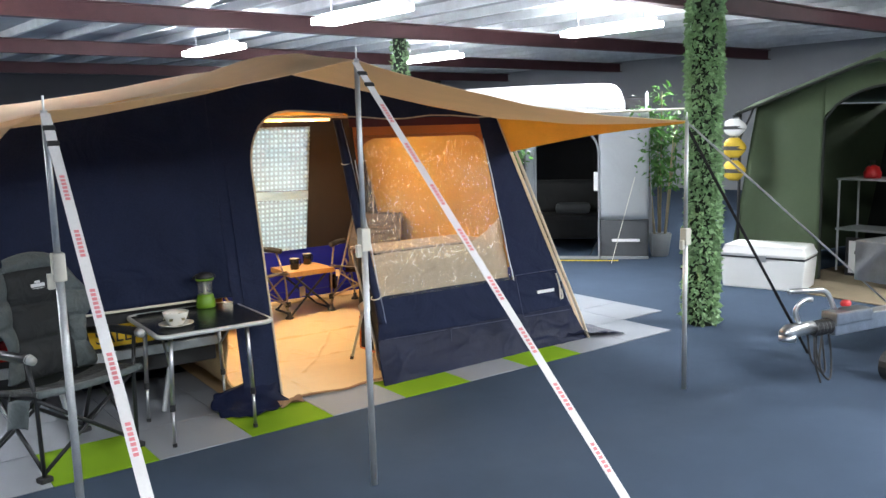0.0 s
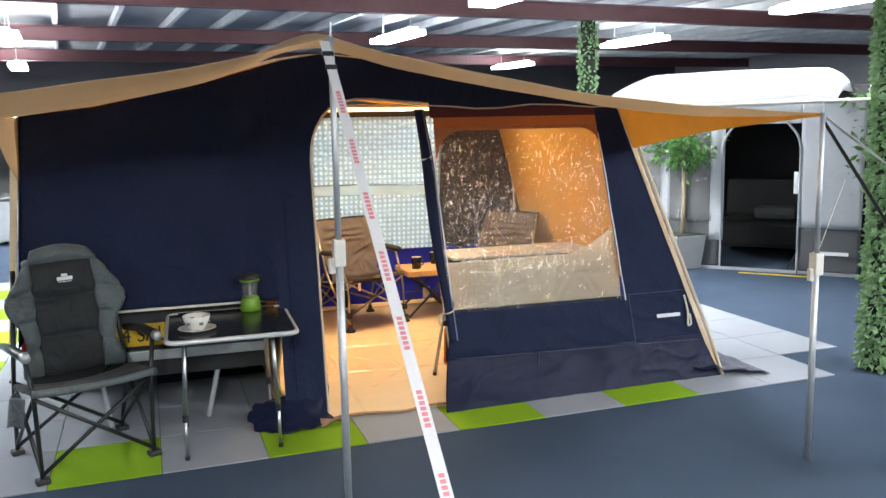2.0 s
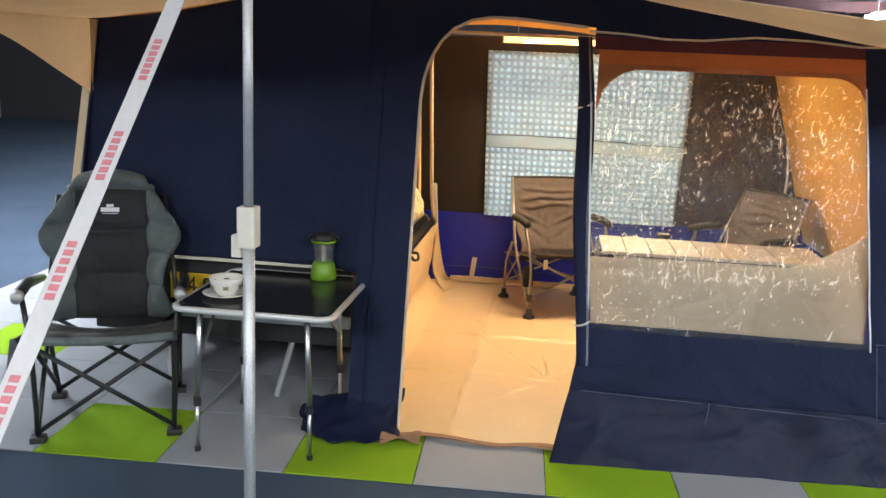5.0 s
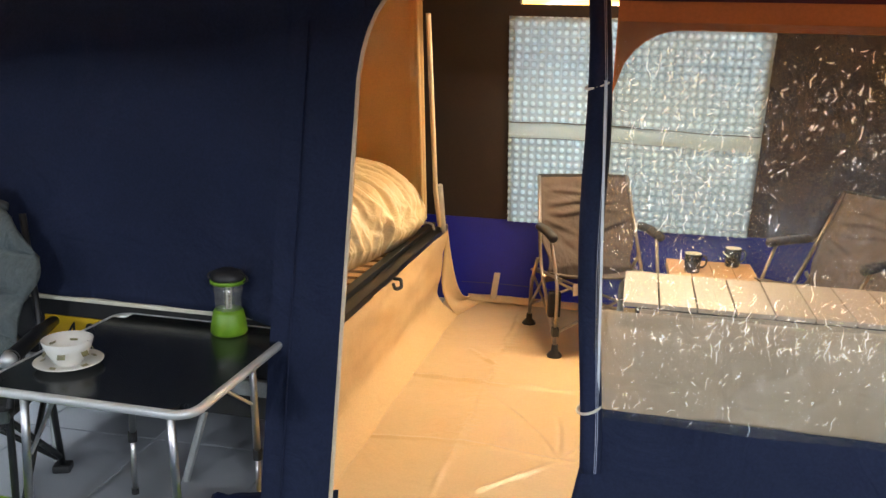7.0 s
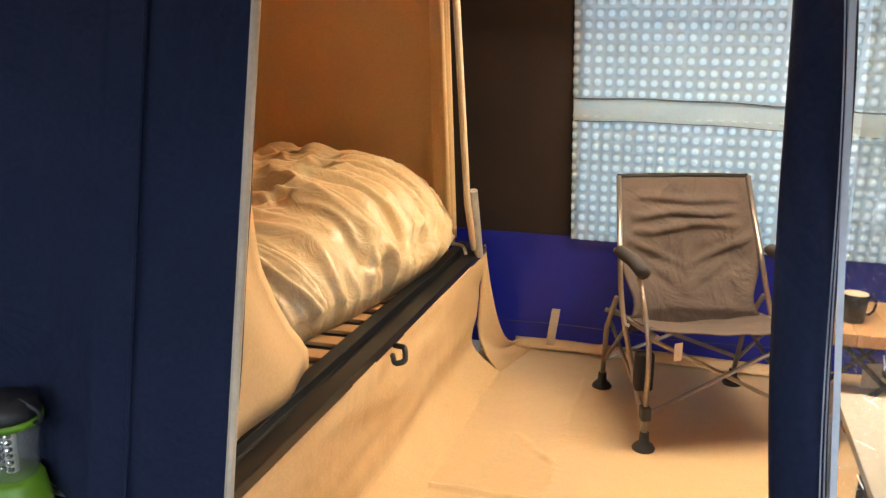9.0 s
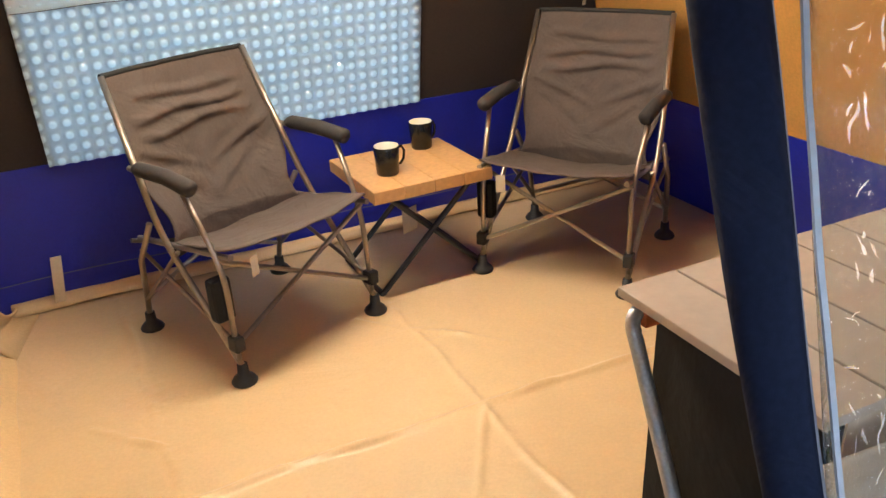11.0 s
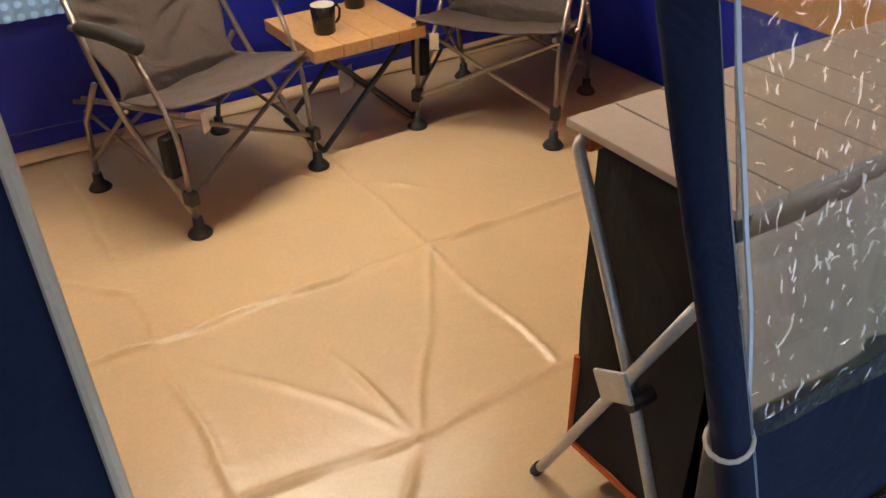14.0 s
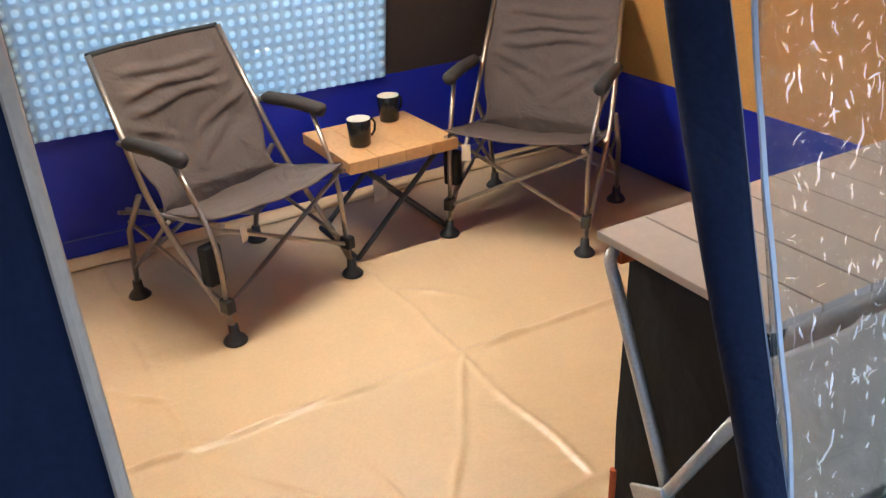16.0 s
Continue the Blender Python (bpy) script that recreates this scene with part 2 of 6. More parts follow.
LED = material("lit_warm_led", (1, 0.8, 0.5), 0.4, emit=(1.0, 0.56, 0.17), strength=2.6)
LAMPBODY = material("white_lamp_body", (0.75, 0.75, 0.75), 0.5, var=0.05)


# ---- mesh helpers ----
def mesh_of(name, bm, mat, smooth=False):
    me = bpy.data.meshes.new(name)
    bmesh.ops.recalc_face_normals(bm, faces=bm.faces)
    bm.to_mesh(me)
    bm.free()
    for mm in (mat if isinstance(mat, (list, tuple)) else [mat]):
        me.materials.append(mm)
    if smooth:
        me.polygons.foreach_set("use_smooth", [True] * len(me.polygons))
        me.update()
    return me


def part(name, bm, mat, parent=None, label="", smooth=False, m=None):
    ob = new(name, mesh_of(name, bm, mat, smooth))
    if m is not None:
        ob.matrix_basis = m
    if parent is not None:
        ob.parent = parent
    if label:
        ob["label"] = label
    return ob


def thing(name, m, label, category, group=""):
    ob = new(name)
    ob.empty_display_size = 0.1
    ob.matrix_basis = m
    return tagged(ob, label, category, group)


def add_box(bm, x0, x1, y0, y1, z0, z1, bevel=0.0, m=None):
    r = bmesh.ops.create_cube(bm, size=1.0)
    vs = r["verts"]
    for v in vs:
        v.co = Vector((x0 + (v.co.x + 0.5) * (x1 - x0), y0 + (v.co.y + 0.5) * (y1 - y0), z0 + (v.co.z + 0.5) * (z1 - z0)))
    if bevel:
        es = list({e for v in vs for e in v.link_edges})
        r2 = bmesh.ops.bevel(bm, geom=es, offset=bevel, segments=2, affect="EDGES", profile=0.6)
        vs = list({v for f in r2["faces"] for v in f.verts} | {v for v in vs if v.is_valid})
    if m is not None:
        for v in vs:
            v.co = m @ v.co
    return bm


def box(x0, x1, y0, y1, z0, z1, bevel=0.0, m=None):
    return add_box(bmesh.new(), x0, x1, y0, y1, z0, z1, bevel, m)


def add_tube(bm, pts, r, seg=10, cap=True):
    """A round bar along a line of points; r may be one radius or one for each point."""
    pts = [Vector(p) for p in pts]
    rs = r if isinstance(r, (list, tuple)) else [r] * len(pts)
    rings = []
    up = None
    for i, p in enumerate(pts):
        a = pts[max(i - 1, 0)]
        b = pts[min(i + 1, len(pts) - 1)]
        d = (b - a).normalized()
        if up is None:
            up = Vector((0, 0, 1)) if abs(d.z) < 0.9 else Vector((1, 0, 0))
        s = d.cross(up).normalized()
        up = s.cross(d).normalized()
        rings.append([bm.verts.new(p + rs[i] * (math.cos(2 * math.pi * k / seg) * s + math.sin(2 * math.pi * k / seg) * up)) for k in range(seg)])
    for a, b in zip(rings, rings[1:]):
        for k in range(seg):
            bm.faces.new((a[k], a[(k + 1) % seg], b[(k + 1) % seg], b[k]))
    if cap:
        bm.faces.new(rings[0][::-1])
        bm.faces.new(rings[-1])
    return bm


def tube(pts, r, seg=10, cap=True):
    return add_tube(bmesh.new(), pts, r, seg, cap)


def bend(pts, rad=0.04, n=5):
    """Rounds the corners of a line of points."""
    pts = [Vector(p) for p in pts]
    out = [pts[0]]
    for a, b, c in zip(pts, pts[1:], pts[2:]):
        p = b + (a - b).normalized() * min(rad, (a - b).length / 2)
        q = b + (c - b).normalized() * min(rad, (c - b).length / 2)
        for i in range(n + 1):
            t = i / n
            out.append((1 - t) ** 2 * p + 2 * t * (1 - t) * b + t * t * q)
    out.append(pts[-1])
    return out


def cloth(fn, nu, nv, thick=0.003):
    """A sheet with thickness over fn(u, v), u and v from 0 to 1."""
    g = [[Vector(fn(i / nu, j / nv)) for j in range(nv + 1)] for i in range(nu + 1)]
    bm = bmesh.new()
    top, bot = [], []
    for i in range(nu + 1):
        ra, rb = [], []
        for j in range(nv + 1):
            du = g[min(i + 1, nu)][j] - g[max(i - 1, 0)][j]
            dv = g[i][min(j + 1, nv)] - g[i][max(j - 1, 0)]
            n = du.cross(dv)
            n = n.normalized() if n.length > 1e-9 else Vector((0, 0, 1))
            ra.append(bm.verts.new(g[i][j] + n * thick / 2))
            rb.append(bm.verts.new(g[i][j] - n * thick / 2))
        top.append(ra)
        bot.append(rb)
    for i in range(nu):
        for j in range(nv):
            bm.faces.new((top[i][j], top[i + 1][j], top[i + 1][j + 1], top[i][j + 1]))
            bm.faces.new((bot[i][j], bot[i][j + 1], bot[i + 1][j + 1], bot[i + 1][j]))
    for i in range(nu):
        bm.faces.new((top[i][0], bot[i][0], bot[i + 1][0], top[i + 1][0]))
        bm.faces.new((top[i][nv], top[i + 1][nv], bot[i + 1][nv], bot[i][nv]))
    for j in range(nv):
        bm.faces.new((top[0][j], top[0][j + 1], bot[0][j + 1], bot[0][j]))
        bm.faces.new((top[nu][j], bot[nu][j], bot[nu][j + 1], top[nu][j + 1]))
    return bm


def lathe(profile, seg=24, m=None):
    """Turns a profile of (radius, height) about z."""
    bm = bmesh.new()
    rings = []
    for r, z in profile:
        if r < 1e-5:
            rings.append([bm.verts.new((0, 0, z))])
        else:
            rings.append([bm.verts.new((r * math.cos(2 * math.pi * k / seg), r * math.sin(2 * math.pi * k / seg), z)) for k in range(seg)])
    for a, b in zip(rings, rings[1:]):
        for k in range(seg):
            k2 = (k + 1) % seg
            if len(a) == 1 and len(b) > 1:
                bm.faces.new((a[0], b[k], b[k2]))
            elif len(b) == 1 and len(a) > 1:
                bm.faces.new((a[k], a[k2], b[0]))
            elif len(a) > 1:
                bm.faces.new((a[k], a[k2], b[k2], b[k]))
    if m is not None:
        bm.transform(m)
    return bm


def wob(x, y, amp, scale=3.0, seed=0.0):
    return amp * noise.noise(Vector((x * scale + seed, y * scale - seed, seed * 1.7)))


def lerp(points, x):
    """Reads a curve of (x, y) points, smoothed between them."""
    if x <= points[0][0]:
        return points[0][1]
    for (a, b), (c, d) in zip(points, points[1:]):
        if x <= c:
            return b + (d - b) * (x - a) / (c - a)
    return points[-1][1]


def letters(text, size, m, mat, parent, name="lettering", depth=0.0006, squeeze=1.0):
    """Words as a thin mesh, centred, lying in the local xy plane of m."""
    cu = bpy.data.curves.new(name, "FONT")
    cu.body, cu.size, cu.align_x, cu.align_y, cu.extrude = text, size, "CENTER", "CENTER", depth
    tmp = bpy.data.objects.new(name, cu)
    me = bpy.data.meshes.new_from_object(tmp)
    bpy.data.objects.remove(tmp)
    me.materials.clear()
    me.materials.append(mat)
    ob = new(name, me)
    ob.matrix_basis = m @ Matrix.Diagonal((squeeze, 1, 1, 1))
    ob.parent = parent
    return ob


# ---- hall ----
def setting(name, bm, mat, label, category):
    return tagged(part(name, bm, mat), label, category, kind="structure")


bm = bmesh.new()
add_box(bm, -16, 26, -18, 24, -0.12, 0.0)
floor = setting("floor", bm, CARPET, "dark slate blue needle felt carpet over the whole hall", "floor")

HROT = Matrix.Rotation(BUILD_TURN, 4, "Z")
HX0, HX1, HY0, HY1 = -9.0, 16.0, -9.5, 16.0
CEIL = 3.15
setting("wall_north", box(HX0, HX1, HY1, HY1 + 0.2, 0, CEIL, m=HROT), WALLD, "dark painted back wall of the showroom", "wall")
setting("wall_south", box(HX0, HX1, HY0 - 0.2, HY0, 0, CEIL, m=HROT), WALLM, "grey painted showroom wall", "wall")
setting("wall_east", box(HX1, HX1 + 0.2, HY0, HY1, 0, CEIL, m=HROT), WALLM, "grey painted showroom side wall", "wall")
setting("wall_west", box(HX0 - 0.2, HX0, HY0, HY1, 0, CEIL, m=HROT), WALLM, "grey painted showroom side wall", "wall")
setting("ceiling", box(HX0, HX1, HY0, HY1, CEIL, CEIL + 0.1, m=HROT), DECK, "dark corrugated metal roof deck", "ceiling")


def i_beam(x0, x1, y, z):
    bm = bmesh.new()
    add_box(bm, x0, x1, y - 0.07, y + 0.07, z, z + 0.014)
    add_box(bm, x0, x1, y - 0.005, y + 0.005, z + 0.014, z + 0.19)
    add_box(bm, x0, x1, y - 0.07, y + 0.07, z + 0.19, z + 0.204)
    bm.transform(HROT)
    return bm


for k, y in enumerate((-6.4, -2.5, 1.4, 5.3, 9.2, 13.1)):
    setting("beam" if k == 0 else "beam.%03d" % k, i_beam(HX0, HX1, y, 2.82), BEAM, "oxide red painted steel roof beam", "beam")
n = 0
x = HX0 + 0.5
while x < HX1:
    bm = bmesh.new()
    add_box(bm, x - 0.03, x + 0.03, HY0, HY1, 3.035, 3.041)
    add_box(bm, x - 0.03, x - 0.026, HY0, HY1, 3.041, 3.145)
    bm.transform(HROT)
    setting("purlin" if n == 0 else "purlin.%03d" % n, bm, PURLIN, "galvanised steel roof purlin", "purlin")
    n += 1
    x += 0.75


def ceiling_light(x, y, lit=True):
    """A closed batten with a lit diffuser under a beam, and its lamp."""
    t = thing("ceiling_light", Matrix.Translation(hall(x, y, 2.70)) @ HROT, "white fluorescent ceiling batten, lit, hanging under the beams", "ceiling light", "ceiling lights")
    part("housing", box(-0.05, 0.05, -0.65, 0.65, 0.05, 0.10, 0.01), LAMPBODY, t)
    part("diffuser", box(-0.14, 0.14, -0.68, 0.68, -0.01, 0.055, 0.01), TUBE, t)
    for s in (-0.5, 0.5):
        part("hanger", tube([(0, s, 0.09), (0, s, 0.452)], 0.006, 6), STEEL, t)
    la = bpy.data.lights.new("tube_light", "AREA")
    la.shape, la.size, la.size_y, la.energy, la.color = "RECTANGLE", 0.3, 1.3, LIGHT_W, (0.93, 0.97, 1.0)
    lo = new("tube_light", la)
    lo.matrix_basis = Matrix.Translation(hall(x, y, 2.68)) @ HROT
    return t


LIGHT_W = 98.0
# the last four hang out of view, added to brighten tent front and carpet
for x, y in ((3.58, 2.95), (3.92, 6.85), (7.1, 2.6), (7.75, 6.8), (-0.8, 8.0), (0.0, 3.2), (-0.9, 13.2), (-3.5, 3.0), (11.0, -1.0), (8.5, 12.0), (3.4, -4.9), (-1.0, -5.3), (-6.0, -5.0), (6.2, -3.4)):
    ceiling_light(x, y)

# ---- carpet tiles under the tent ----
TILE = thing("carpet_tiles", pose(0.03, -0.125, 0, 0, 0, 2.3), "light grey carpet tiles with lime green ones let into the border", "carpet tiles")
tile_mesh = {}
for c, mat in (("grey", TILE_GREY), ("green", TILE_GREEN)):
    tile_mesh[c] = mesh_of("carpet_tile", box(0.001, 0.488, 0.001, 0.488, 0.0005, 0.007, 0.003), mat)
for i in range(-4, 9):
    for j in range(0, 12):
        last = 7 + (1 if j == 1 else 2 if j == 2 else 3 if j >= 3 else 0)
        if i > last or (i < -2 and j < 1) or (0 <= i <= 6 and 2 < j < 6):
            continue
        green = (j == 0 and i % 2 == 1 and -1 <= i <= 5) or (i == -3 and j % 2 == 0) or (i == last and j in (2, 3)) or (i == 7 and j == 3)
        ob = new("carpet_tile", tile_mesh["green" if green else "grey"])
        ob.matrix_basis = Matrix.Translation((i * 0.49, j * 0.49, 0))
        ob.parent = TILE

# ---- trailer tent ----
TENT = thing("trailer_tent", pose(0, 0, 0), "navy canvas trailer tent with beige roof, orange lining and open door", "tent")


def fy(z):
    return 0.32 + 0.2 * z


def by(z):
    return 3.00 - 0.15 * z


BX0, BX1, BZ0, BZ1 = 0.985, 2.275, 0.525, 1.64
TOP = [(-0.6, 1.655), (-0.22, 1.70), (0.365, 1.825), (0.75, 1.935), (0.97, 1.97), (1.2, 1.945), (1.68, 1.85), (2.2, 1.74), (2.78, 1.645)]


def top(x):
    return lerp(TOP, x)


def right_edge(z):
    return 3.30 - 0.32 * z


def left_edge(z):
    return -0.66 + 0.06 * z


def wall_patch(xa, xb, za, zb, nu, nv, amp=0.006, seed=0.0, off=0.0):
    """A piece of the sloping front wall between two x curves of z and two z curves of x."""
    def fn(u, v):
        x = xa(0.8) + (xb(0.8) - xa(0.8)) * u
        z = za(x) + (zb(x) - za(x)) * v
        x = xa(z) + (xb(z) - xa(z)) * u
        z = za(x) + (zb(x) - za(x)) * v
        return (x, fy(z) + off + wob(x, z, amp, 3.0, seed) + wob(x, z, amp * 0.4, 9.0, seed + 3), z)
    return cloth(fn, nu, nv)


def K(c):
    return lambda _x: c


DL, DR = 0.882, 1.575


def arch(x):
    t = max(0.0, (x - DL) / (DR - DL))
    return 1.42 + 0.305 * (1 - abs(2 * t - 1) ** 3.2) ** 0.6 if t < 0.5 else (1.725 - 0.03 * (2 * t - 1) if t <= 1 else 1.69)


def over_trailer(u, v):
    """The wall over the trailer hangs back to the lid at its foot."""
    x = left_edge(1.2) + (0.66 - left_edge(1.2)) * u
    z = 0.652 + (top(x) - 0.652) * v
    back_off = 0.085 * (1 - v) ** 1.5 * min(1.0, (0.66 - x) / 0.16)
    pull = 0.006 * math.sin(26 * (x + 0.8 * z)) * max(0.0, 0.35 - v) * 2
    return (left_edge(z) + (0.66 - left_edge(z)) * u, fy(z) + back_off + pull + wob(x, z, 0.008, 3.0, 1.0) + wob(x, z, 0.003, 9.0, 4.0), z)


part("front_wall", cloth(over_trailer, 60, 44), NAVY, TENT, smooth=True)
part("door_post_panel", wall_patch(K(0.655), K(DL), K(0.02), top, 8, 50, 0.006, 2.0, -0.003), NAVY, TENT)
part("door_header", wall_patch(K(DL - 0.002), K(DR), arch, top, 30, 10, 0.004, 3.0, -0.001), NAVY, TENT)
WB, WT = 0.525, 1.535


def low_left(z):
    return 1.525 + 0.17 * z


def lower(u, v):
    z = 0.25 + (WB - 0.25) * v
    x = low_left(z) + (right_edge(z) - low_left(z)) * u
    n = noise.noise(Vector((x * 3, z * 4, 1.0)))
    pull = 0.012 * (1 - abs(math.sin(6 * (x + 1.3 * z) + 2 * n))) ** 3 * (1 - v) + 0.030 * (1 - abs(math.sin(10 * (x + 1.5 * z) + 3 * n))) ** 3 * max(0.0, u - 0.45)
    return (x, fy(z) - pull + wob(x, z, 0.012, 3.0, 4.0) + wob(x, z, 0.005, 9.0, 7.0), z)


part("lower_panel", cloth(lower, 110, 24), NAVY, TENT, smooth=True)
def mud(u, v):
    z = 0.003 + 0.254 * v
    a, b = low_left(z) - 0.02 * (1 - v), right_edge(z)
    x = a + (b - a) * u
    foot = (1 - v) ** 1.6
    n = noise.noise(Vector((x * 4, z * 6, 3.0)))
    fold = 0.010 * (1 - abs(math.sin(5 * x + 9 * z + 2 * n))) ** 2 + 0.006 * (1 - abs(math.sin(8 * x - 14 * z + 3 * n))) ** 3
    fold += 0.009 * abs(noise.noise(Vector((x * 6, z * 13, 8.0))))
    return (x, fy(z) - 0.008 - (0.035 + 0.080 * (1 - u) ** 1.5) * foot - fold * (0.25 + 0.75 * math.sin(math.pi * min(1.0, 1.25 * (1 - v)) / 1.25)), z + 0.012 * foot * max(0.0, n))


part("mud_panel", cloth(mud, 150, 34), NAVY_PVC, TENT, "glossy coated lower panel, creased", True)
part("window_side", wall_patch(lambda z: 2.755 - 0.085 * z, right_edge, K(WB), lambda x: min(top(x), 1.66), 14, 26, 0.006, 5.0), NAVY, TENT)
part("window_header", wall_patch(K(DR), lambda z: 2.755 - 0.085 * z, K(1.61), lambda x: max(1.615, 1.665 + 0.0 * x), 30, 3, 0.003, 6.0), MAROON, TENT, "maroon canvas band over the window")
part("gable", wall_patch(K(DR), K(2.70), K(1.664), top, 30, 6, 0.003, 6.5), NAVY, TENT)
def win_r(z):
    return 2.755 - 0.085 * z


def win_top(x):
    a = max(0.0, 1 - (x - 1.60) / 0.17)
    b = max(0.0, 1 - (2.625 - x) / 0.12)
    return WT - 0.17 * (1 - math.sqrt(max(0.0, 1 - a * a))) - 0.09 * (1 - math.sqrt(max(0.0, 1 - min(b, 1.0) ** 2)))


part("orange_header", wall_patch(K(DR + 0.02), win_r, win_top, K(1.612), 40, 4, 0.003, 7.0, 0.002), ORANGE_HEM, TENT, "orange canvas border over the clear window")
win = part("window_sheet", wall_patch(K(1.60), win_r, K(0.505), K(WT + 0.02), 44, 44, 0.016, 8.0, -0.006), CLEAR, TENT, "creased clear vinyl window", True)
win.visible_shadow = False


def low_curtain(x):
    return 0.785 + 0.16 * max(0.0, (x - 2.35) / 0.35) ** 1.5


def limp(u, v):
    x = 1.605 + (win_r(0.65) - 1.605) * u
    z0 = 0.508 + 0.006 * math.sin(7 * x)
    z = z0 + (low_curtain(x) - z0) * v
    n = noise.noise(Vector((x * 4, z * 3, 2.0)))
    fold = 0.014 * (1 - abs(math.sin(8 * x + 5 * z + 3 * n))) ** 2 + 0.010 * (1 - abs(math.sin(15 * x - 9 * z + 4 * n))) ** 3 + 0.02 * n
    return (x, fy(z) + 0.026 + fold, z)


part("window_curtain", cloth(limp, 90, 30), FROST, TENT, "limp greyish inner curtain behind the lower window", True)
# fine creases pressed into the vinyl
def vinyl_creases():
    rng = random.Random(21)
    bm = bmesh.new()
    n = 0
    while n < 1050:
        x, z = rng.uniform(1.63, 2.67), (0.72 if rng.random() < 0.75 else 0.52) + 0.78 * rng.random() ** 1.2
        if x > win_r(z) - 0.02 or noise.noise(Vector((x * 3.1, z * 2.4, 5))) < rng.uniform(-0.45, 0.25):
            continue
        long = rng.random() < 0.12
        a = rng.gauss(1.45, 0.25) if long else rng.gauss(1.2, 0.7)
        ln = rng.uniform(0.018, 0.045) if long else rng.uniform(0.005, 0.022)
        m = 7 if long else 4
        ph, wig = rng.uniform(0, 6), rng.uniform(0.02, 0.09 if long else 0.25) * ln
        dx, dz = math.cos(a), math.sin(a)
        r = rng.uniform(0.0006, 0.0017)
        pts, rr = [], []
        for k in range(m):
            t = k / (m - 1) - 0.5
            c = wig * math.sin(ph + (7 if long else 3) * t)
            px, pz = x + dx * ln * t - dz * c, z + dz * ln * t + dx * c
            pts.append((px, fy(pz) - 0.0085 + wob(px, pz, 0.016, 3.0, 8.0) + wob(px, pz, 0.0064, 9.0, 11.0), pz))
            rr.append(r * (0.3 if k in (0, m - 1) else rng.uniform(0.6, 1.2)))
        add_tube(bm, pts, rr, 6, False)
        n += 1
    ob = part("vinyl_crease", bm, CREASE_GLOSS, TENT, "glossy fine creases in the vinyl", True)
    ob.visible_shadow = False
    ob["kind"] = "stuff"


vinyl_creases()
# stitched edges and seams
bm = bmesh.new()
pts = [(DL - 0.004, fy(z) - 0.008, z) for z in (0.03, 0.3, 0.6, 0.9, 1.2, 1.38)]
pts += [(x, fy(arch(x)) - 0.008, arch(x) - 0.004) for x in (0.886, 0.90, 0.92, 0.955, 1.0, 1.07, 1.15, 1.25, 1.35, 1.45, 1.54)]
add_tube(bm, pts, 0.0065, 8)
part("door_zip", bm, CREAM_TRIM, TENT, "cream zip edging round the door")
part("header_seam", tube([(x, fy(1.668) - 0.007, 1.668 + 0.012 * math.sin(9 * x)) for x in (1.55, 1.7, 1.85, 2.0, 2.2, 2.4, 2.6, 2.7)], 0.005, 6), CREAM_TRIM, TENT)
for nm, a, b in (("stitch_line", (DR + 0.04, 0.257), (3.2, 0.225)), ("stitch_line", (2.73, 0.53), (3.11, 0.53)), ("stitch_line", (2.755, 0.24), (2.735, 0.53)), ("stitch_line", (2.10, 0.10), (2.12, 0.255))):
    n = 12
    part(nm, tube([(a[0] + (b[0] - a[0]) * k / n, fy(a[1] + (b[1] - a[1]) * k / n) - 0.0125 - (0.012 if a[1] < 0.2 else 0), a[1] + (b[1] - a[1]) * k / n) for k in range(n + 1)], 0.0016, 4), STITCH, TENT)
part("post_seam", tube([(0.722 - 0.006 * k / 12, fy(0.1 + 0.12 * k) - 0.011, 0.1 + 0.12 * k) for k in range(13)], 0.0032, 6), NAVY, TENT)
part("window_edge", wall_patch(lambda z: 1.650 - 0.055 * z, lambda z: 1.657 - 0.055 * z, K(0.50), K(1.40), 2, 40, 0.012, 8.0, -0.012), WHITE_VINYL, TENT, "white vinyl edge of the window")
part("window_edge", wall_patch(lambda z: win_r(z) - 0.004, lambda z: win_r(z) + 0.002, K(0.50), K(1.50), 2, 30, 0.012, 8.0, -0.012), WHITE_VINYL, TENT)
part("maker_mark", wall_patch(K(2.915), K(3.075), K(0.376), K(0.398), 10, 2, 0.0, 8.0, -0.012), WHITE_INK, TENT, "white printed mark")
part("toggle_cord", tube(bend([(3.115, fy(0.5) - 0.012, 0.5), (3.13, fy(0.4) - 0.016, 0.40), (3.12, fy(0.31) - 0.016, 0.31), (3.145, fy(0.31) - 0.016, 0.32), (3.14, fy(0.38) - 0.016, 0.385)], 0.02), 0.006, 6), WHITE_PL, TENT, "white cord toggle")


# rolled door flap along the opening
def roll_fn(u, v):
    z = 0.36 + 1.30 * v
    a = 2 * math.pi * u
    r = 0.031 + 0.003 * math.sin(9 * v + 2) + 0.003 * math.cos(3 * a + 7 * v)
    if v < 0.28:
        r *= 0.8 + 0.7 * v
    cx = 1.628 - 0.055 * z + 0.006 * math.sin(9.0 * v + 1)
    return (cx + r * math.cos(a), 0.290 + 0.265 * z + 0.9 * r * math.sin(a), z)


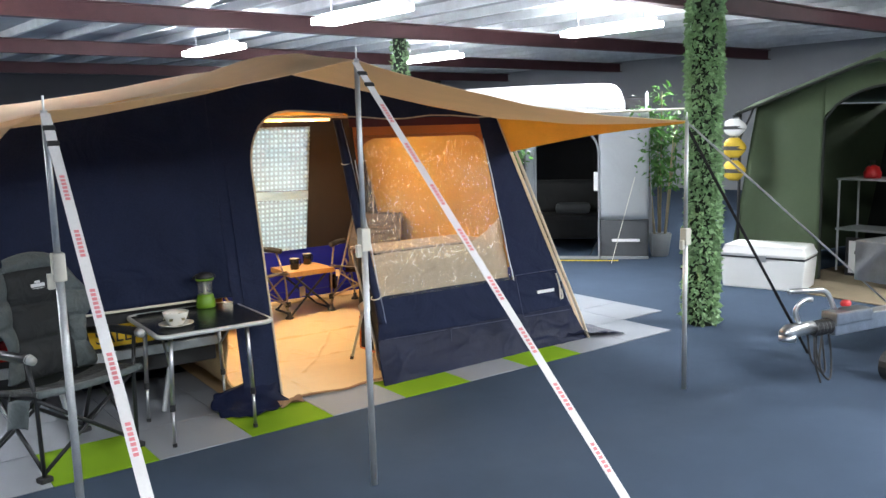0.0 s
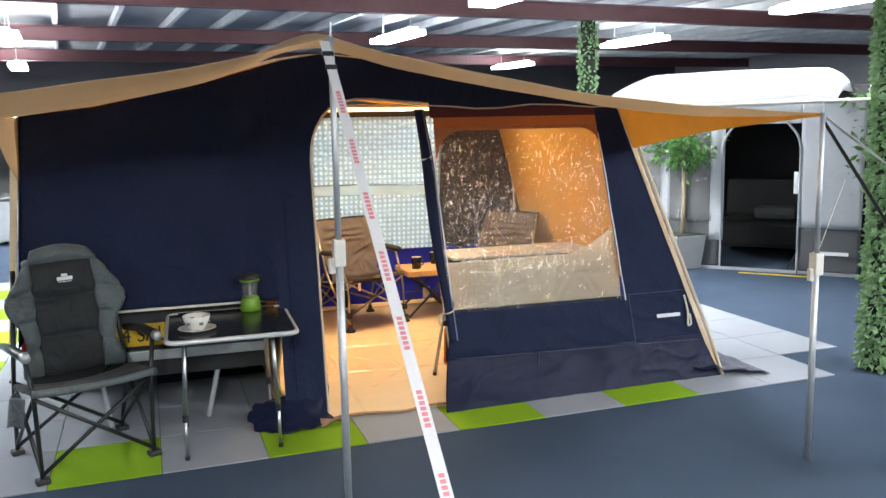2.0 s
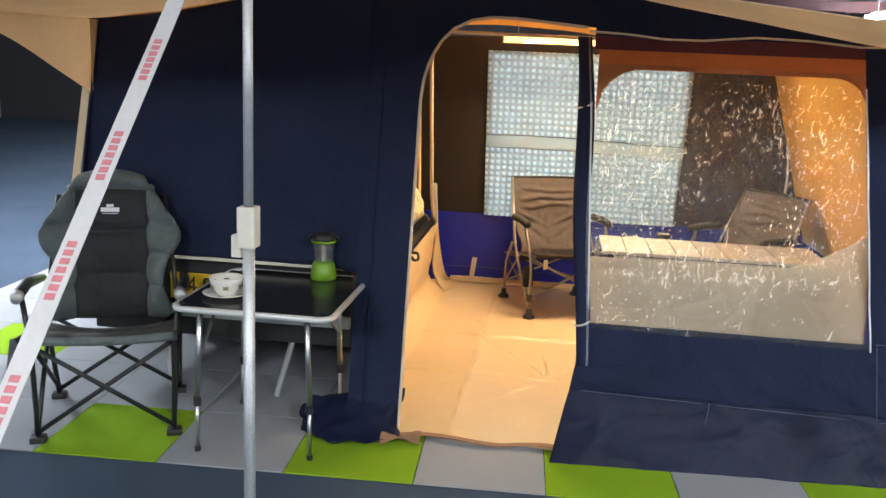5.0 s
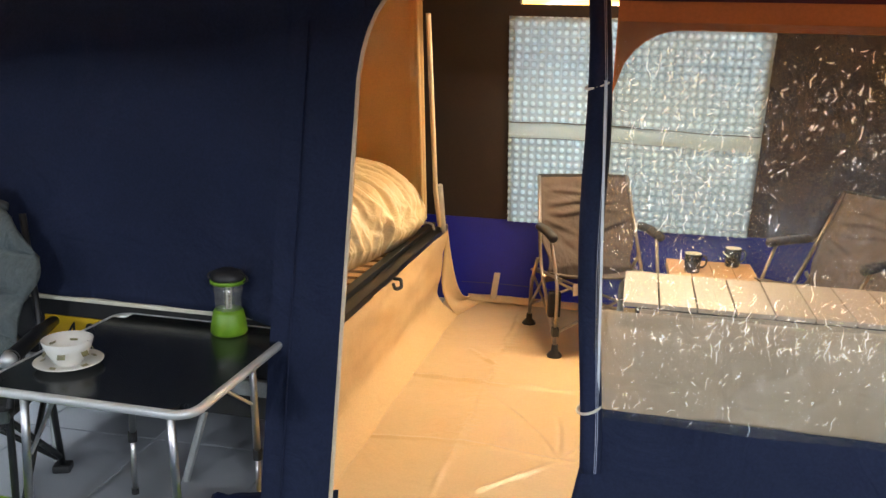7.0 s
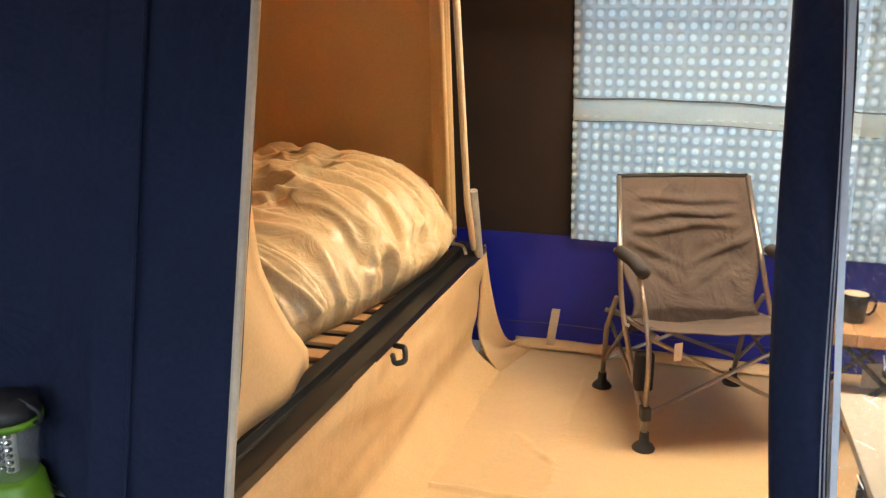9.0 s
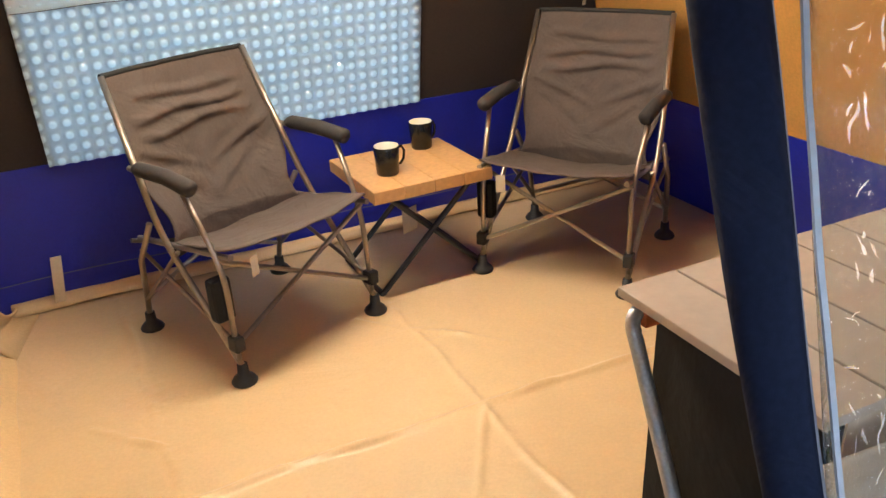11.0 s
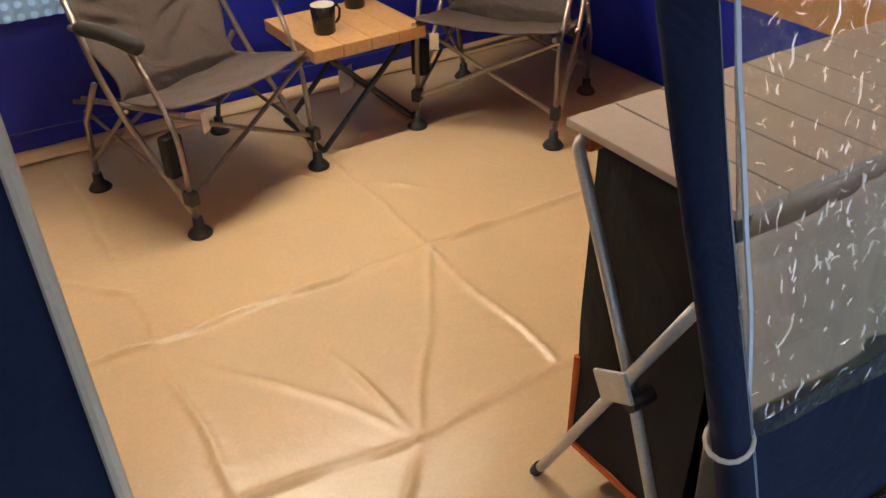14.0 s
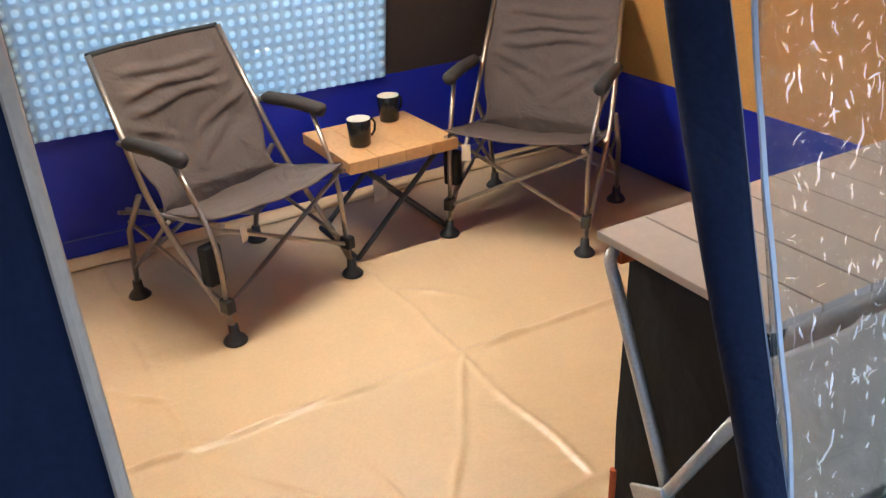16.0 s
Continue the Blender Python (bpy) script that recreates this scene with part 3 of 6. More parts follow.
part("door_flap_roll", cloth(roll_fn, 20, 60, 0.003), NAVY, TENT, "rolled navy canvas door flap tied at the side", True)
for u in (0.845, 0.875):
    part("roll_stitch", tube([Vector(roll_fn(u, k / 30)) + Vector((0.0012, -0.0018, 0)) for k in range(31)], 0.0009, 4), THREAD, TENT, "pale double stitching on the rolled flap")
for z in (0.525, 1.385):
    pts = [(1.628 - 0.055 * z + 0.032 * math.cos(a), 0.290 + 0.265 * z + 0.030 * math.sin(a), z + 0.012 * math.sin(a + 1)) for a in [k * math.pi / 8 for k in range(17)]]
    part("tie", tube(pts, 0.004, 6), WHITE_PL, TENT, "white tie loop")
# edge, corner pole and ground skirt at the end wall
part("edge_trim", cloth(lambda u, v: (right_edge(1.64 * v) - 0.006 + 0.03 * u, fy(1.64 * v) - 0.01 - 0.006 * math.sin(6 * v), 1.64 * v + 0.004), 2, 30), BEIGE, TENT, "beige canvas edge along the corner")
part("corner_pole", tube([(3.315, 0.27, 0.0), (3.28, 0.335, 0.19), (2.87, 0.575, 1.44)], [0.008, 0.011, 0.011], 10), CREAM_TRIM, TENT, "cream painted corner pole")
part("ground_skirt", cloth(lambda u, v: (3.12 + 0.22 * v + (0.36 + 0.06 * v) * u * (1 - 0.8 * v) + 0.1 * u, 0.27 + 1.1 * v - 0.09 * u + wob(u, v, 0.02, 4, 1), 0.012 + (0.05 * (1 - u)) + abs(wob(u * 2, v * 2, 0.03, 3, 2))), 14, 20), NAVY_PVC, TENT, "navy ground skirt spread on the carpet", True)
part("ground_skirt", cloth(lambda u, v: (0.46 + 0.42 * u + wob(v, u, 0.05, 2, 1), 0.38 - (0.12 + 0.10 * math.sin(math.pi * u)) * v, 0.012 + 0.17 * (1 - v) ** 1.5 * (0.55 + 0.45 * u) + abs(wob(u * 3, v * 2, 0.03, 2, 5))), 18, 12), NAVY_PVC, TENT, "navy ground skirt crumpled at the door post", True)
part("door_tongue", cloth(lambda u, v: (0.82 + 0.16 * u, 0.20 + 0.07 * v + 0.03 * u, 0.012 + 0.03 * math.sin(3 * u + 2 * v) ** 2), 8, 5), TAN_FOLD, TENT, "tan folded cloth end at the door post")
# end wall and linings of the sleeping side
part("side_wall_bed", cloth(lambda u, v: (left_edge(0.6 + 1.06 * v) + wob(u, v, 0.01, 3, 3), fy(0.6 + 1.06 * v) + (by(0.6 + 1.06 * v) - fy(0.6 + 1.06 * v)) * u, 0.52 + 1.14 * v), 24, 14), NAVY, TENT)
part("edge_trim", cloth(lambda u, v: (left_edge(0.6 + 1.05 * v) - 0.035 * u - 0.004, fy(0.6 + 1.05 * v) - 0.006, 0.55 + 1.1 * v), 2, 20), BEIGE, TENT, "beige canvas edge along the corner")
part("inner_wall", cloth(lambda u, v: (-0.60 + 1.175 * u, 2.66 - 0.18 * v + 0.012 * math.sin(5 * u) + 0.018 * math.sin(30 * u) * max(0, u - 0.7) * 3, 0.52 + 1.22 * v), 50, 16), CREAM, TENT, "cream inner cloth behind the bed", True)
part("inner_wall", cloth(lambda u, v: (-0.575 + 0.01 * math.sin(7 * u), 0.60 + 2.05 * u, 0.52 + 1.13 * v), 20, 10), CREAM, TENT)
part("inner_wall", cloth(lambda u, v: (-0.58 + 1.2 * u, fy(0.70 + 0.95 * v) + 0.05 + 0.095 * (1 - v) ** 1.2 + 0.008 * math.sin(8 * u), 0.70 + 0.97 * v), 20, 10), CREAM, TENT)
part("inner_curtain", cloth(lambda u, v: (0.545 + 0.03 * math.sin(9 * u + 1) * (1 - 0.5 * v) + 0.012 * math.sin(31 * u), 2.545 - 0.17 * v + 0.12 * u, 0.55 + 1.2 * v), 40, 16), CREAM, TENT, "cream inner curtain gathered at the bed end", True)
CURT = [(1.62, 0.70), (1.30, 0.82), (1.03, 0.99), (0.87, 1.04), (0.76, 1.12), (0.66, 1.21), (0.60, 1.285), (0.545, 1.29)]


def near_curtain(u, v):
    z = 0.545 + 1.07 * v
    far = lerp([(b, a) for b, a in sorted(CURT)], z)
    near = max(0.62, fy(z) + 0.025)
    y = near + (far - near) * u
    return (0.655 - 0.05 * u * (1 - v) + 0.012 * math.sin(11 * u + 3 * v), y, z)


part("inner_curtain", cloth(near_curtain, 20, 24), CREAM, TENT, "cream inner curtain gathered by the door", True)
part("frame_pole", tube([(0.685, 2.50, 0.55), (0.68, 2.41, 0.74), (0.68, 2.17, 1.62)], 0.012, 10), CREAM_TRIM, TENT, "cream tent frame pole")
part("pole_foot", tube([(0.70, 2.52, 0.52), (0.695, 2.43, 0.78)], 0.016, 10), STEEL, TENT)
part("frame_pole", tube([(0.60, 2.15, 1.72), (3.0, 2.15, 1.70)], 0.011, 10), STEEL, TENT, "ridge bar of the tent frame")
part("skirt_strap", cloth(lambda u, v: (0.915 + 0.035 * u - 0.02 * (1 - v), by(0.1) - 0.03 - 0.012 * math.sin(3 * v), 0.03 + 0.17 * v), 2, 6), CREAM_TRIM, TENT, "cream tape loop on the blue skirting")
def joint_z(u, v):
    return 1.085 - 0.012 * u - 0.085 * v + 0.008 * math.sin(5 * u)


part("foil_band", cloth(lambda u, v: (BX0 - 0.004 + (BX1 - BX0 + 0.01) * u, by(joint_z(u, v)) - 0.024 + wob(u, 0, 0.006, 3, 2), joint_z(u, v)), 30, 3, 0.002), FOIL_BAND, TENT, "smooth taped joint across the foil")
for v, r in ((0.0, 0.0032), (1.0, 0.0014)):
    part("joint_edge", tube([(BX0 + (BX1 - BX0) * k / 20, by(joint_z(k / 20, v)) - 0.026, joint_z(k / 20, v) + 0.0015 * math.sin(5 * k)) for k in range(21)], r, 6), BROWN_EDGE, TENT, "dark edge of the foil joint")

# canopy
HEM = [(-0.50, -1.08, 1.685), (0.73, -1.03, 1.885), (2.90, -0.97, 1.585)]


def hem(u):
    if u < 0.36:
        t = u / 0.36
        a, b, sag = HEM[0], HEM[1], 0.02
    else:
        t = (u - 0.36) / 0.64
        a, b, sag = HEM[1], HEM[2], 0.05
    p = Vector(a).lerp(Vector(b), t)
    p.z -= sag * math.sin(math.pi * t)
    p.y += 0.05 * math.sin(math.pi * t)
    return p


def canopy(lift):
    def fn(u, v):
        a = hem(u)
        x = -0.6 + (2.78 + 0.6) * (u / 0.36 * 0.465 if u < 0.36 else 0.465 + (u - 0.36) / 0.64 * 0.535)
        b = Vector((x, fy(top(x)) + 0.0, top(x) + 0.004))
        p = a.lerp(b, v)
        ridge = math.exp(-((u - 0.34) / 0.07) ** 2)
        p.z += 0.07 * ridge * math.sin(math.pi * min(1, v * 0.8)) + lift + wob(p.x, p.y, 0.008, 3, 2.2)
        p.z -= 0.03 * math.sin(math.pi * v) * (1 - ridge)
        return p
    return fn


part("canopy", cloth(canopy(0.0), 60, 14), TAN, TENT, "tan canvas awning canopy, glowing from the lights above")


def flap_r(u, v):
    a = Vector((2.775, fy(1.645), 1.645)).lerp(Vector((2.9, -0.97, 1.585)), u)
    b = Vector((2.86, fy(1.40), 1.40)).lerp(Vector((2.9, -0.95, 1.575)), u)
    b.z += 0.03 * math.sin(math.pi * u) - 0.04 * u * (1 - u)
    p = a.lerp(b, v)
    p.x += wob(p.y, p.z, 0.01, 3, 4)
    return p


def flap_l(u, v):
    a = Vector((-0.59, fy(1.65), 1.65)).lerp(Vector((-0.5, -1.08, 1.685)), u)
    b = Vector((-0.585, fy(1.34), 1.34)).lerp(Vector((-0.505, -1.06, 1.675)), u)
    b.z += 0.10 * math.sin(math.pi * u)
    p = a.lerp(b, v)
    p.x += wob(p.y, p.z, 0.01, 3, 5)
    return p


part("canopy_side", cloth(flap_r, 24, 6), ORANGE, TENT)
part("canopy_side", cloth(flap_l, 24, 6), TAN, TENT)


# main roof, from the front wall to the back wall
def roof(lift):
    def fn(u, v):
        x = -0.62 + 3.44 * u
        zf = top(x) + 0.002
        zb = 1.70 + 0.10 * math.exp(-((x - 1.0) / 0.9) ** 2)
        z = zf + (zb - zf) * v + 0.10 * math.sin(math.pi * v) + lift + wob(x, v * 2, 0.006, 3, 7)
        return (x, fy(zf) + (by(zb) - fy(zf)) * v, z)
    return fn


part("roof", cloth(roof(0.004), 40, 20), BEIGE, TENT, "beige canvas main roof")
part("roof_lining", cloth(roof(-0.002), 40, 20), ORANGE, TENT)

# right side wall: outside navy, inside orange over blue


def side_r(x0, z0, z1, off, seed):
    def fn(u, v):
        z = z0 + (z1 - z0) * v
        y = fy(z) + 0.01 + (by(z) - fy(z) - 0.02) * u
        return (right_edge(z) + off + wob(y, z, 0.012, 3, seed), y, z)
    return fn


part("side_wall", cloth(side_r(0, 0.0, 1.66, 0.0, 9), 40, 24), NAVY, TENT)
part("side_lining", cloth(side_r(0, 0.47, 1.66, -0.012, 9), 40, 20), ORANGE, TENT, "orange canvas lining of the end wall")
part("side_skirt", cloth(side_r(0, 0.0, 0.475, -0.016, 9), 40, 8), BLUE, TENT, "royal blue coated skirting inside")


def back(z0, z1, xa, xb, off, amp, seed):
    def fn(u, v):
        z = z0 + (z1 - z0) * v
        x = xa + (xb - xa) * u
        return (x, by(z) + off + wob(x, z, amp, 3, seed), z)
    return fn


part("back_wall", cloth(back(0.50, 1.72, -0.62, BX0 + 0.01, 0, 0.006, 11), 24, 20), DARKIN, TENT, "dark canvas back wall seen from inside")
part("back_wall", cloth(back(0.50, 1.72, BX1 - 0.01, 3.15, 0, 0.006, 12), 20, 20), DARKIN, TENT, "dark canvas back wall seen from inside")
part("back_wall_top", cloth(back(1.63, 1.74, BX0, BX1, 0.002, 0.003, 12), 20, 4), DARKIN, TENT)
part("hanging_tape", cloth(lambda u, v: (2.90 + 0.05 * (1 - v) + 0.014 * u + 0.006 * math.sin(7 * v), by(0.80 + 0.62 * v) - 0.035 - 0.006 * math.sin(9 * v), 0.80 + 0.62 * v), 2, 24, 0.002), CREAM_TRIM, TENT, "cream tie tape hanging at the back wall")
part("back_skirt", cloth(back(0.0, BZ0, -0.6, 3.28, -0.008, 0.008, 13), 40, 10), BLUE, TENT, "royal blue coated skirting at the back wall")


def foil(u, v):
    x = BX0 - 0.016 * v + (BX1 - BX0 + 0.03 * v) * u
    z = BZ0 - 0.005 + (BZ1 - BZ0) * v
    p = 0.041
    q = (0.5 + 0.5 * math.cos(2 * math.pi * x / p)) * (0.5 + 0.5 * math.cos(2 * math.pi * z / p))
    q = min(1.0, 1.7 * q) ** 0.8
    flat = 0.0 if 0.45 < v < 0.50 else 1.0
    return (x, by(z) - 0.012 - 0.015 * q * flat + wob(x, z, 0.006, 2.5, 14), z)


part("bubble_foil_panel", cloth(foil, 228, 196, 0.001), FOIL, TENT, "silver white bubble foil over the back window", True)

part("stitch_line", tube([(0.72 + 2.5 * k / 24, by(0.12) - 0.020 + wob(k / 8, 0, 0.004, 3, 2), 0.125 + 0.006 * math.sin(k * 0.7)) for k in range(25)], 0.0018, 4), STITCH, TENT)

# groundsheet
GS = thing("groundsheet", pose(0, 0, 0), "beige vinyl groundsheet with fold creases on the tent floor", "groundsheet")
CREASES = [((0.70, 1.74), (3.2, 1.72), 0.013), ((1.09, 0.35), (1.10, 2.9), 0.006), ((1.49, 1.10), (1.90, 1.72), 0.006), ((1.49, 1.10), (1.09, 1.72), 0.005),
           ((1.49, 1.10), (1.93, 1.11), 0.007), ((1.49, 1.10), (1.10, 1.14), 0.008), ((1.49, 1.10), (1.23, 0.80), 0.006), ((1.49, 1.10), (1.44, 1.45), 0.005),
           ((1.88, 0.4), (1.90, 2.9), 0.005), ((0.94, 2.15), (1.10, 1.98), 0.008), ((1.75, 2.33), (2.1, 1.98), 0.005), ((0.75, 1.10), (1.1, 1.14), 0.006)]


def crease(x, y):
    h = 0.0
    near = 9.0
    sx, sy = wob(x, y, 0.02, 4, 3), wob(y, x, 0.012, 5, 8)
    for (ax, ay), (bx, by_), a in CREASES:
        dx, dy = bx - ax, by_ - ay
        t = max(0, min(1, ((x - ax) * dx + (y - ay) * dy) / (dx * dx + dy * dy)))
        d = math.hypot(x - ax - t * dx + sx, y - ay - t * dy + sy)
        if d > 0.09:
            continue
        near = min(near, d)
        h = max(h, 1.75 * a * math.exp(-(d / 0.0105) ** 2) * max(0.3, 0.55 + 0.9 * noise.noise(Vector((x * 10, y * 10, a * 900)))))
    if near < 0.09:
        q = noise.noise(Vector((x * 9, y * 21, 2.0)))
        h += 0.0035 * max(0.0, 1 - 5 * abs(q)) * (1 - near / 0.09) * max(0.0, noise.noise(Vector((x * 3.4, y * 3.4, 7.0))) + 0.25)
    return h


def sheet(u, v):
    x = 0.63 + (3.27 - 0.63) * u
    y0 = 0.30 + 0.02 * math.sin(9 * u)
    y = y0 + (2.985 - y0) * v
    return (x, y, 0.012 + max(0, crease(x, y)) + abs(wob(x, y, 0.004, 2.2, 6)))


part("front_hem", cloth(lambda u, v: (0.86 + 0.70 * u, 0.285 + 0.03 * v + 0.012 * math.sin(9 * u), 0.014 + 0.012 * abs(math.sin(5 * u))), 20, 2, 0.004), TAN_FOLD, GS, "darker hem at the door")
part("back_hem", cloth(lambda u, v: (0.76 + 2.46 * u, 2.935 + 0.045 * v + 0.006 * math.sin(11 * u), 0.020 + 0.03 * v + abs(wob(u * 5, v, 0.006, 3, 2))), 60, 3, 0.004), GROUND, GS, "raised hem along the blue skirting", True)
part("sheet", cloth(sheet, 400, 400, 0.002), GROUND, GS, smooth=True)

# bed box and bed in the trailer side
BOX = thing("trailer", pose(0, 0, 0), "low box trailer carrying the folding tent, with number plate", "trailer")
part("inner_panel", cloth(lambda u, v: (0.63 + 0.06 * v + 0.13 * max(0.0, 1 - 3.5 * v) ** 2.2 + wob(u * 3, v * 2, 0.010, 3, 1), 0.62 + 2.03 * u, 0.016 + 0.486 * v), 60, 28, 0.008), CREAM, BOX, "beige cloth panel along the trailer side")
part("inner_panel", cloth(lambda u, v: (0.66 + 0.03 * v + 0.10 * max(0.0, 1 - 2.5 * v) ** 2 + 0.09 * u, 2.648 + 0.33 * u, 0.012 + (0.49 * (1 - u) ** 2.6 + 0.03) * v), 16, 8, 0.008), CREAM, BOX, "beige cloth end sweeping down to the floor", True)
part("body", box(-0.62, 0.60, 0.62, 2.55, 0.26, 0.50, 0.01), BLACK_PL, BOX)
bm = bmesh.new()
add_box(bm, 0.585, 0.625, 0.62, 2.66, 0.50, 0.535, 0.004)
add_box(bm, 0.645, 0.695, 0.62, 2.66, 0.495, 0.525, 0.004)
add_box(bm, 0.62, 0.65, 0.62, 2.66, 0.48, 0.512)
part("rail", bm, RAIL, BOX, "black aluminium rail along the bed edge")
part("upper_front", box(-0.62, 0.60, 0.600, 0.622, 0.50, 0.645), BLACK_PL, BOX)
part("lid", box(-0.62, 0.60, 0.549, 0.622, 0.636, 0.650, 0.003), BLACK_PL, BOX)
part("lid_edge", box(-0.66, 0.655, 0.522, 0.548, 0.640, 0.653, 0.003), WHITE_PL, BOX, "white edge strip under the canvas wall")


# ---- poles and straps of the awning ----
def awning_pole(p, h, clamp, name="awning_pole"):
    t = thing(name, Matrix.Translation(p), "telescopic galvanised steel awning pole standing on the carpet", "tent pole", "awning poles")
    part("lower_tube", tube([(0, 0, 0), (0, 0, clamp + 0.05)], 0.0145, 14), STEEL, t, smooth=True)
    part("upper_tube", tube([(0, 0, clamp), (0, 0, h)], 0.0115, 14), STEEL, t, smooth=True)
    part("tip", tube([(0, 0, h), (0, 0, h + 0.05)], 0.004, 8), STEEL, t)
    bm = box(-0.022, 0.022, -0.024, 0.024, clamp - 0.05, clamp + 0.05, 0.006)
    add_box(bm, -0.04, -0.016, -0.012, 0.012, clamp - 0.075, clamp - 0.02, 0.004)
    part("clamp", bm, WHITE_PL, t, "cream plastic clamp")
    return t


awning_pole((-0.505, -1.08, 0), 1.69, 1.15)
awning_pole((0.735, -1.03, 0), 1.89, 1.12)
awning_pole((2.90, -0.97, 0), 1.59, 0.92)


def strap(a, b, w, mat, label, marks=False):
    a, b = Vector(a), Vector(b)
    t = thing("guy_strap", Matrix.Translation(b), label, "guy strap", "awning straps")
    d = a - b
    q = d.to_track_quat("Y", "Z").to_matrix().to_4x4()
    part("webbing", box(-w / 2, w / 2, 0, d.length, -0.001, 0.001, m=q), mat, t)
    if marks:
        k = 0.10
        while k < d.length - 0.25:
            bm = bmesh.new()
            for i in range(7):
                y = k + i * 0.0155
                add_box(bm, -0.0075, 0.0075, y, y + 0.0105, 0.001, 0.0022, m=q)
            part("print", bm, RED_INK, t)
            k += 0.225
        for k in (0.06, 0.13):
            part("buckle", box(-w * 0.6, w * 0.6, d.length - k - 0.02, d.length - k, -0.004, 0.006, 0.002, m=q), BLACK_PL, t)
    return t


strap((0.704, -1.08, 1.87), (0.776, -3.05, 0.004), 0.033, STRAP_W, "white printed webbing guy strap running down to the carpet", True)
strap((-0.505, -1.10, 1.68), (-0.50, -2.65, 0.004), 0.033, STRAP_W, "white printed webbing guy strap running down to the carpet", True)
strap((2.91, -0.98, 1.57), (4.75, -1.18, 0.30), 0.022, STRAP_W, "thin white webbing guy strap of the awning corner")
strap((2.91, -0.96, 1.56), (4.12, -1.0, 0.004), 0.025, STRAP_K, "black webbing guy strap of the awning corner")


# ---- interior ----
def led_lamp():
    t = thing("strip_lamp", pose(1.68, 2.30, 1.70), "long lit warm white LED strip lamp hanging at the back wall", "lamp")
    part("housing", box(-0.585, 0.585, -0.016, 0.016, 0.010, 0.028, 0.005), WHITE_PL, t)
    part("tube", tube([(-0.58, 0, -0.008), (0.58, 0, -0.008)], 0.0175, 14), LED, t, "glowing tube", True)
    for s in (-0.5, 0.5):
        part("end_cap", tube([(s * 1.16, 0, -0.008), (s * 1.18, 0, -0.008)], 0.019, 12), WHITE_PL, t)
        part("hook", tube([(s, 0, 0.026), (s, 0, 0.125)], 0.002, 5), STEEL, t)
    la = bpy.data.lights.new("strip_light", "AREA")
    la.shape, la.size, la.size_y, la.energy, la.color = "RECTANGLE", 1.15, 0.03, LED_W * 0.88, LED_C
    new("strip_light", la).matrix_basis = pose(1.68, 2.29, 1.672, -32, 0, 0)
    for k in range(4):
        la = bpy.data.lights.new("strip_glow", "POINT")
        la.shadow_soft_size, la.energy, la.color = 0.02, LED_W * 0.12 / 4, LED_C
        new("strip_glow", la).matrix_basis = pose(1.68 - 0.45 + 0.30 * k, 2.30, 1.655)


LED_W, LED_C = 53.0, (1.0, 0.785, 0.48)
led_lamp()

BROWN = material("brown_grey_polyester", (0.108, 0.082, 0.071), 0.8, var=0.12, scale=6, weave=420, bump=0.15, wrinkle=0.8, wrinkle_scale=6, spec=0.3)
BROWN_TR = material("black_piping", (0.015, 0.014, 0.014), 0.7, var=0.2)
FRAME_CH = material("champagne_frame_tube", (0.36, 0.31, 0.26), 0.34, 0.85, var=0.12, scale=14, bump=0.04)
FOAM = material("dark_foam_grip", (0.035, 0.03, 0.029), 0.85, var=0.2, scale=20, bump=0.2)
WOOD = material("honey_bamboo_top", (0.56, 0.32, 0.12), 0.4, var=0.18, scale=4, grain=60, bump=0.08)
WOOD_PALE = material("pale_slat_top", (0.52, 0.44, 0.36), 0.45, var=0.08, scale=4, grain=60, bump=0.06)
BLACK_FAB = material("black_fabric", (0.012, 0.012, 0.013), 0.85, var=0.2, weave=400, bump=0.1, wrinkle=0.4, wrinkle_scale=4)
ORANGE_FAB = material("orange_fabric", (0.55, 0.12, 0.02), 0.8, var=0.2, bump=0.1)
MUG = material("black_glazed_mug", (0.012, 0.012, 0.013), 0.18, var=0.1)
MUG_IN = material("cream_glaze", (0.72, 0.68, 0.6), 0.2, var=0.05)
DUVET = material("satin_duvet", (0.58, 0.45, 0.25), 0.30, var=0.1, scale=5, bump=0.03, wrinkle=0.3, wrinkle_scale=14)
SLAT = material("birch_bed_slat", (0.42, 0.24, 0.10), 0.5, var=0.2, scale=6, bump=0.05)


def rounded_sheet(fn, nu, nv, thick, mat, parent, name, label=""):
    return part(name, cloth(fn, nu, nv, thick), mat, parent, label, True)


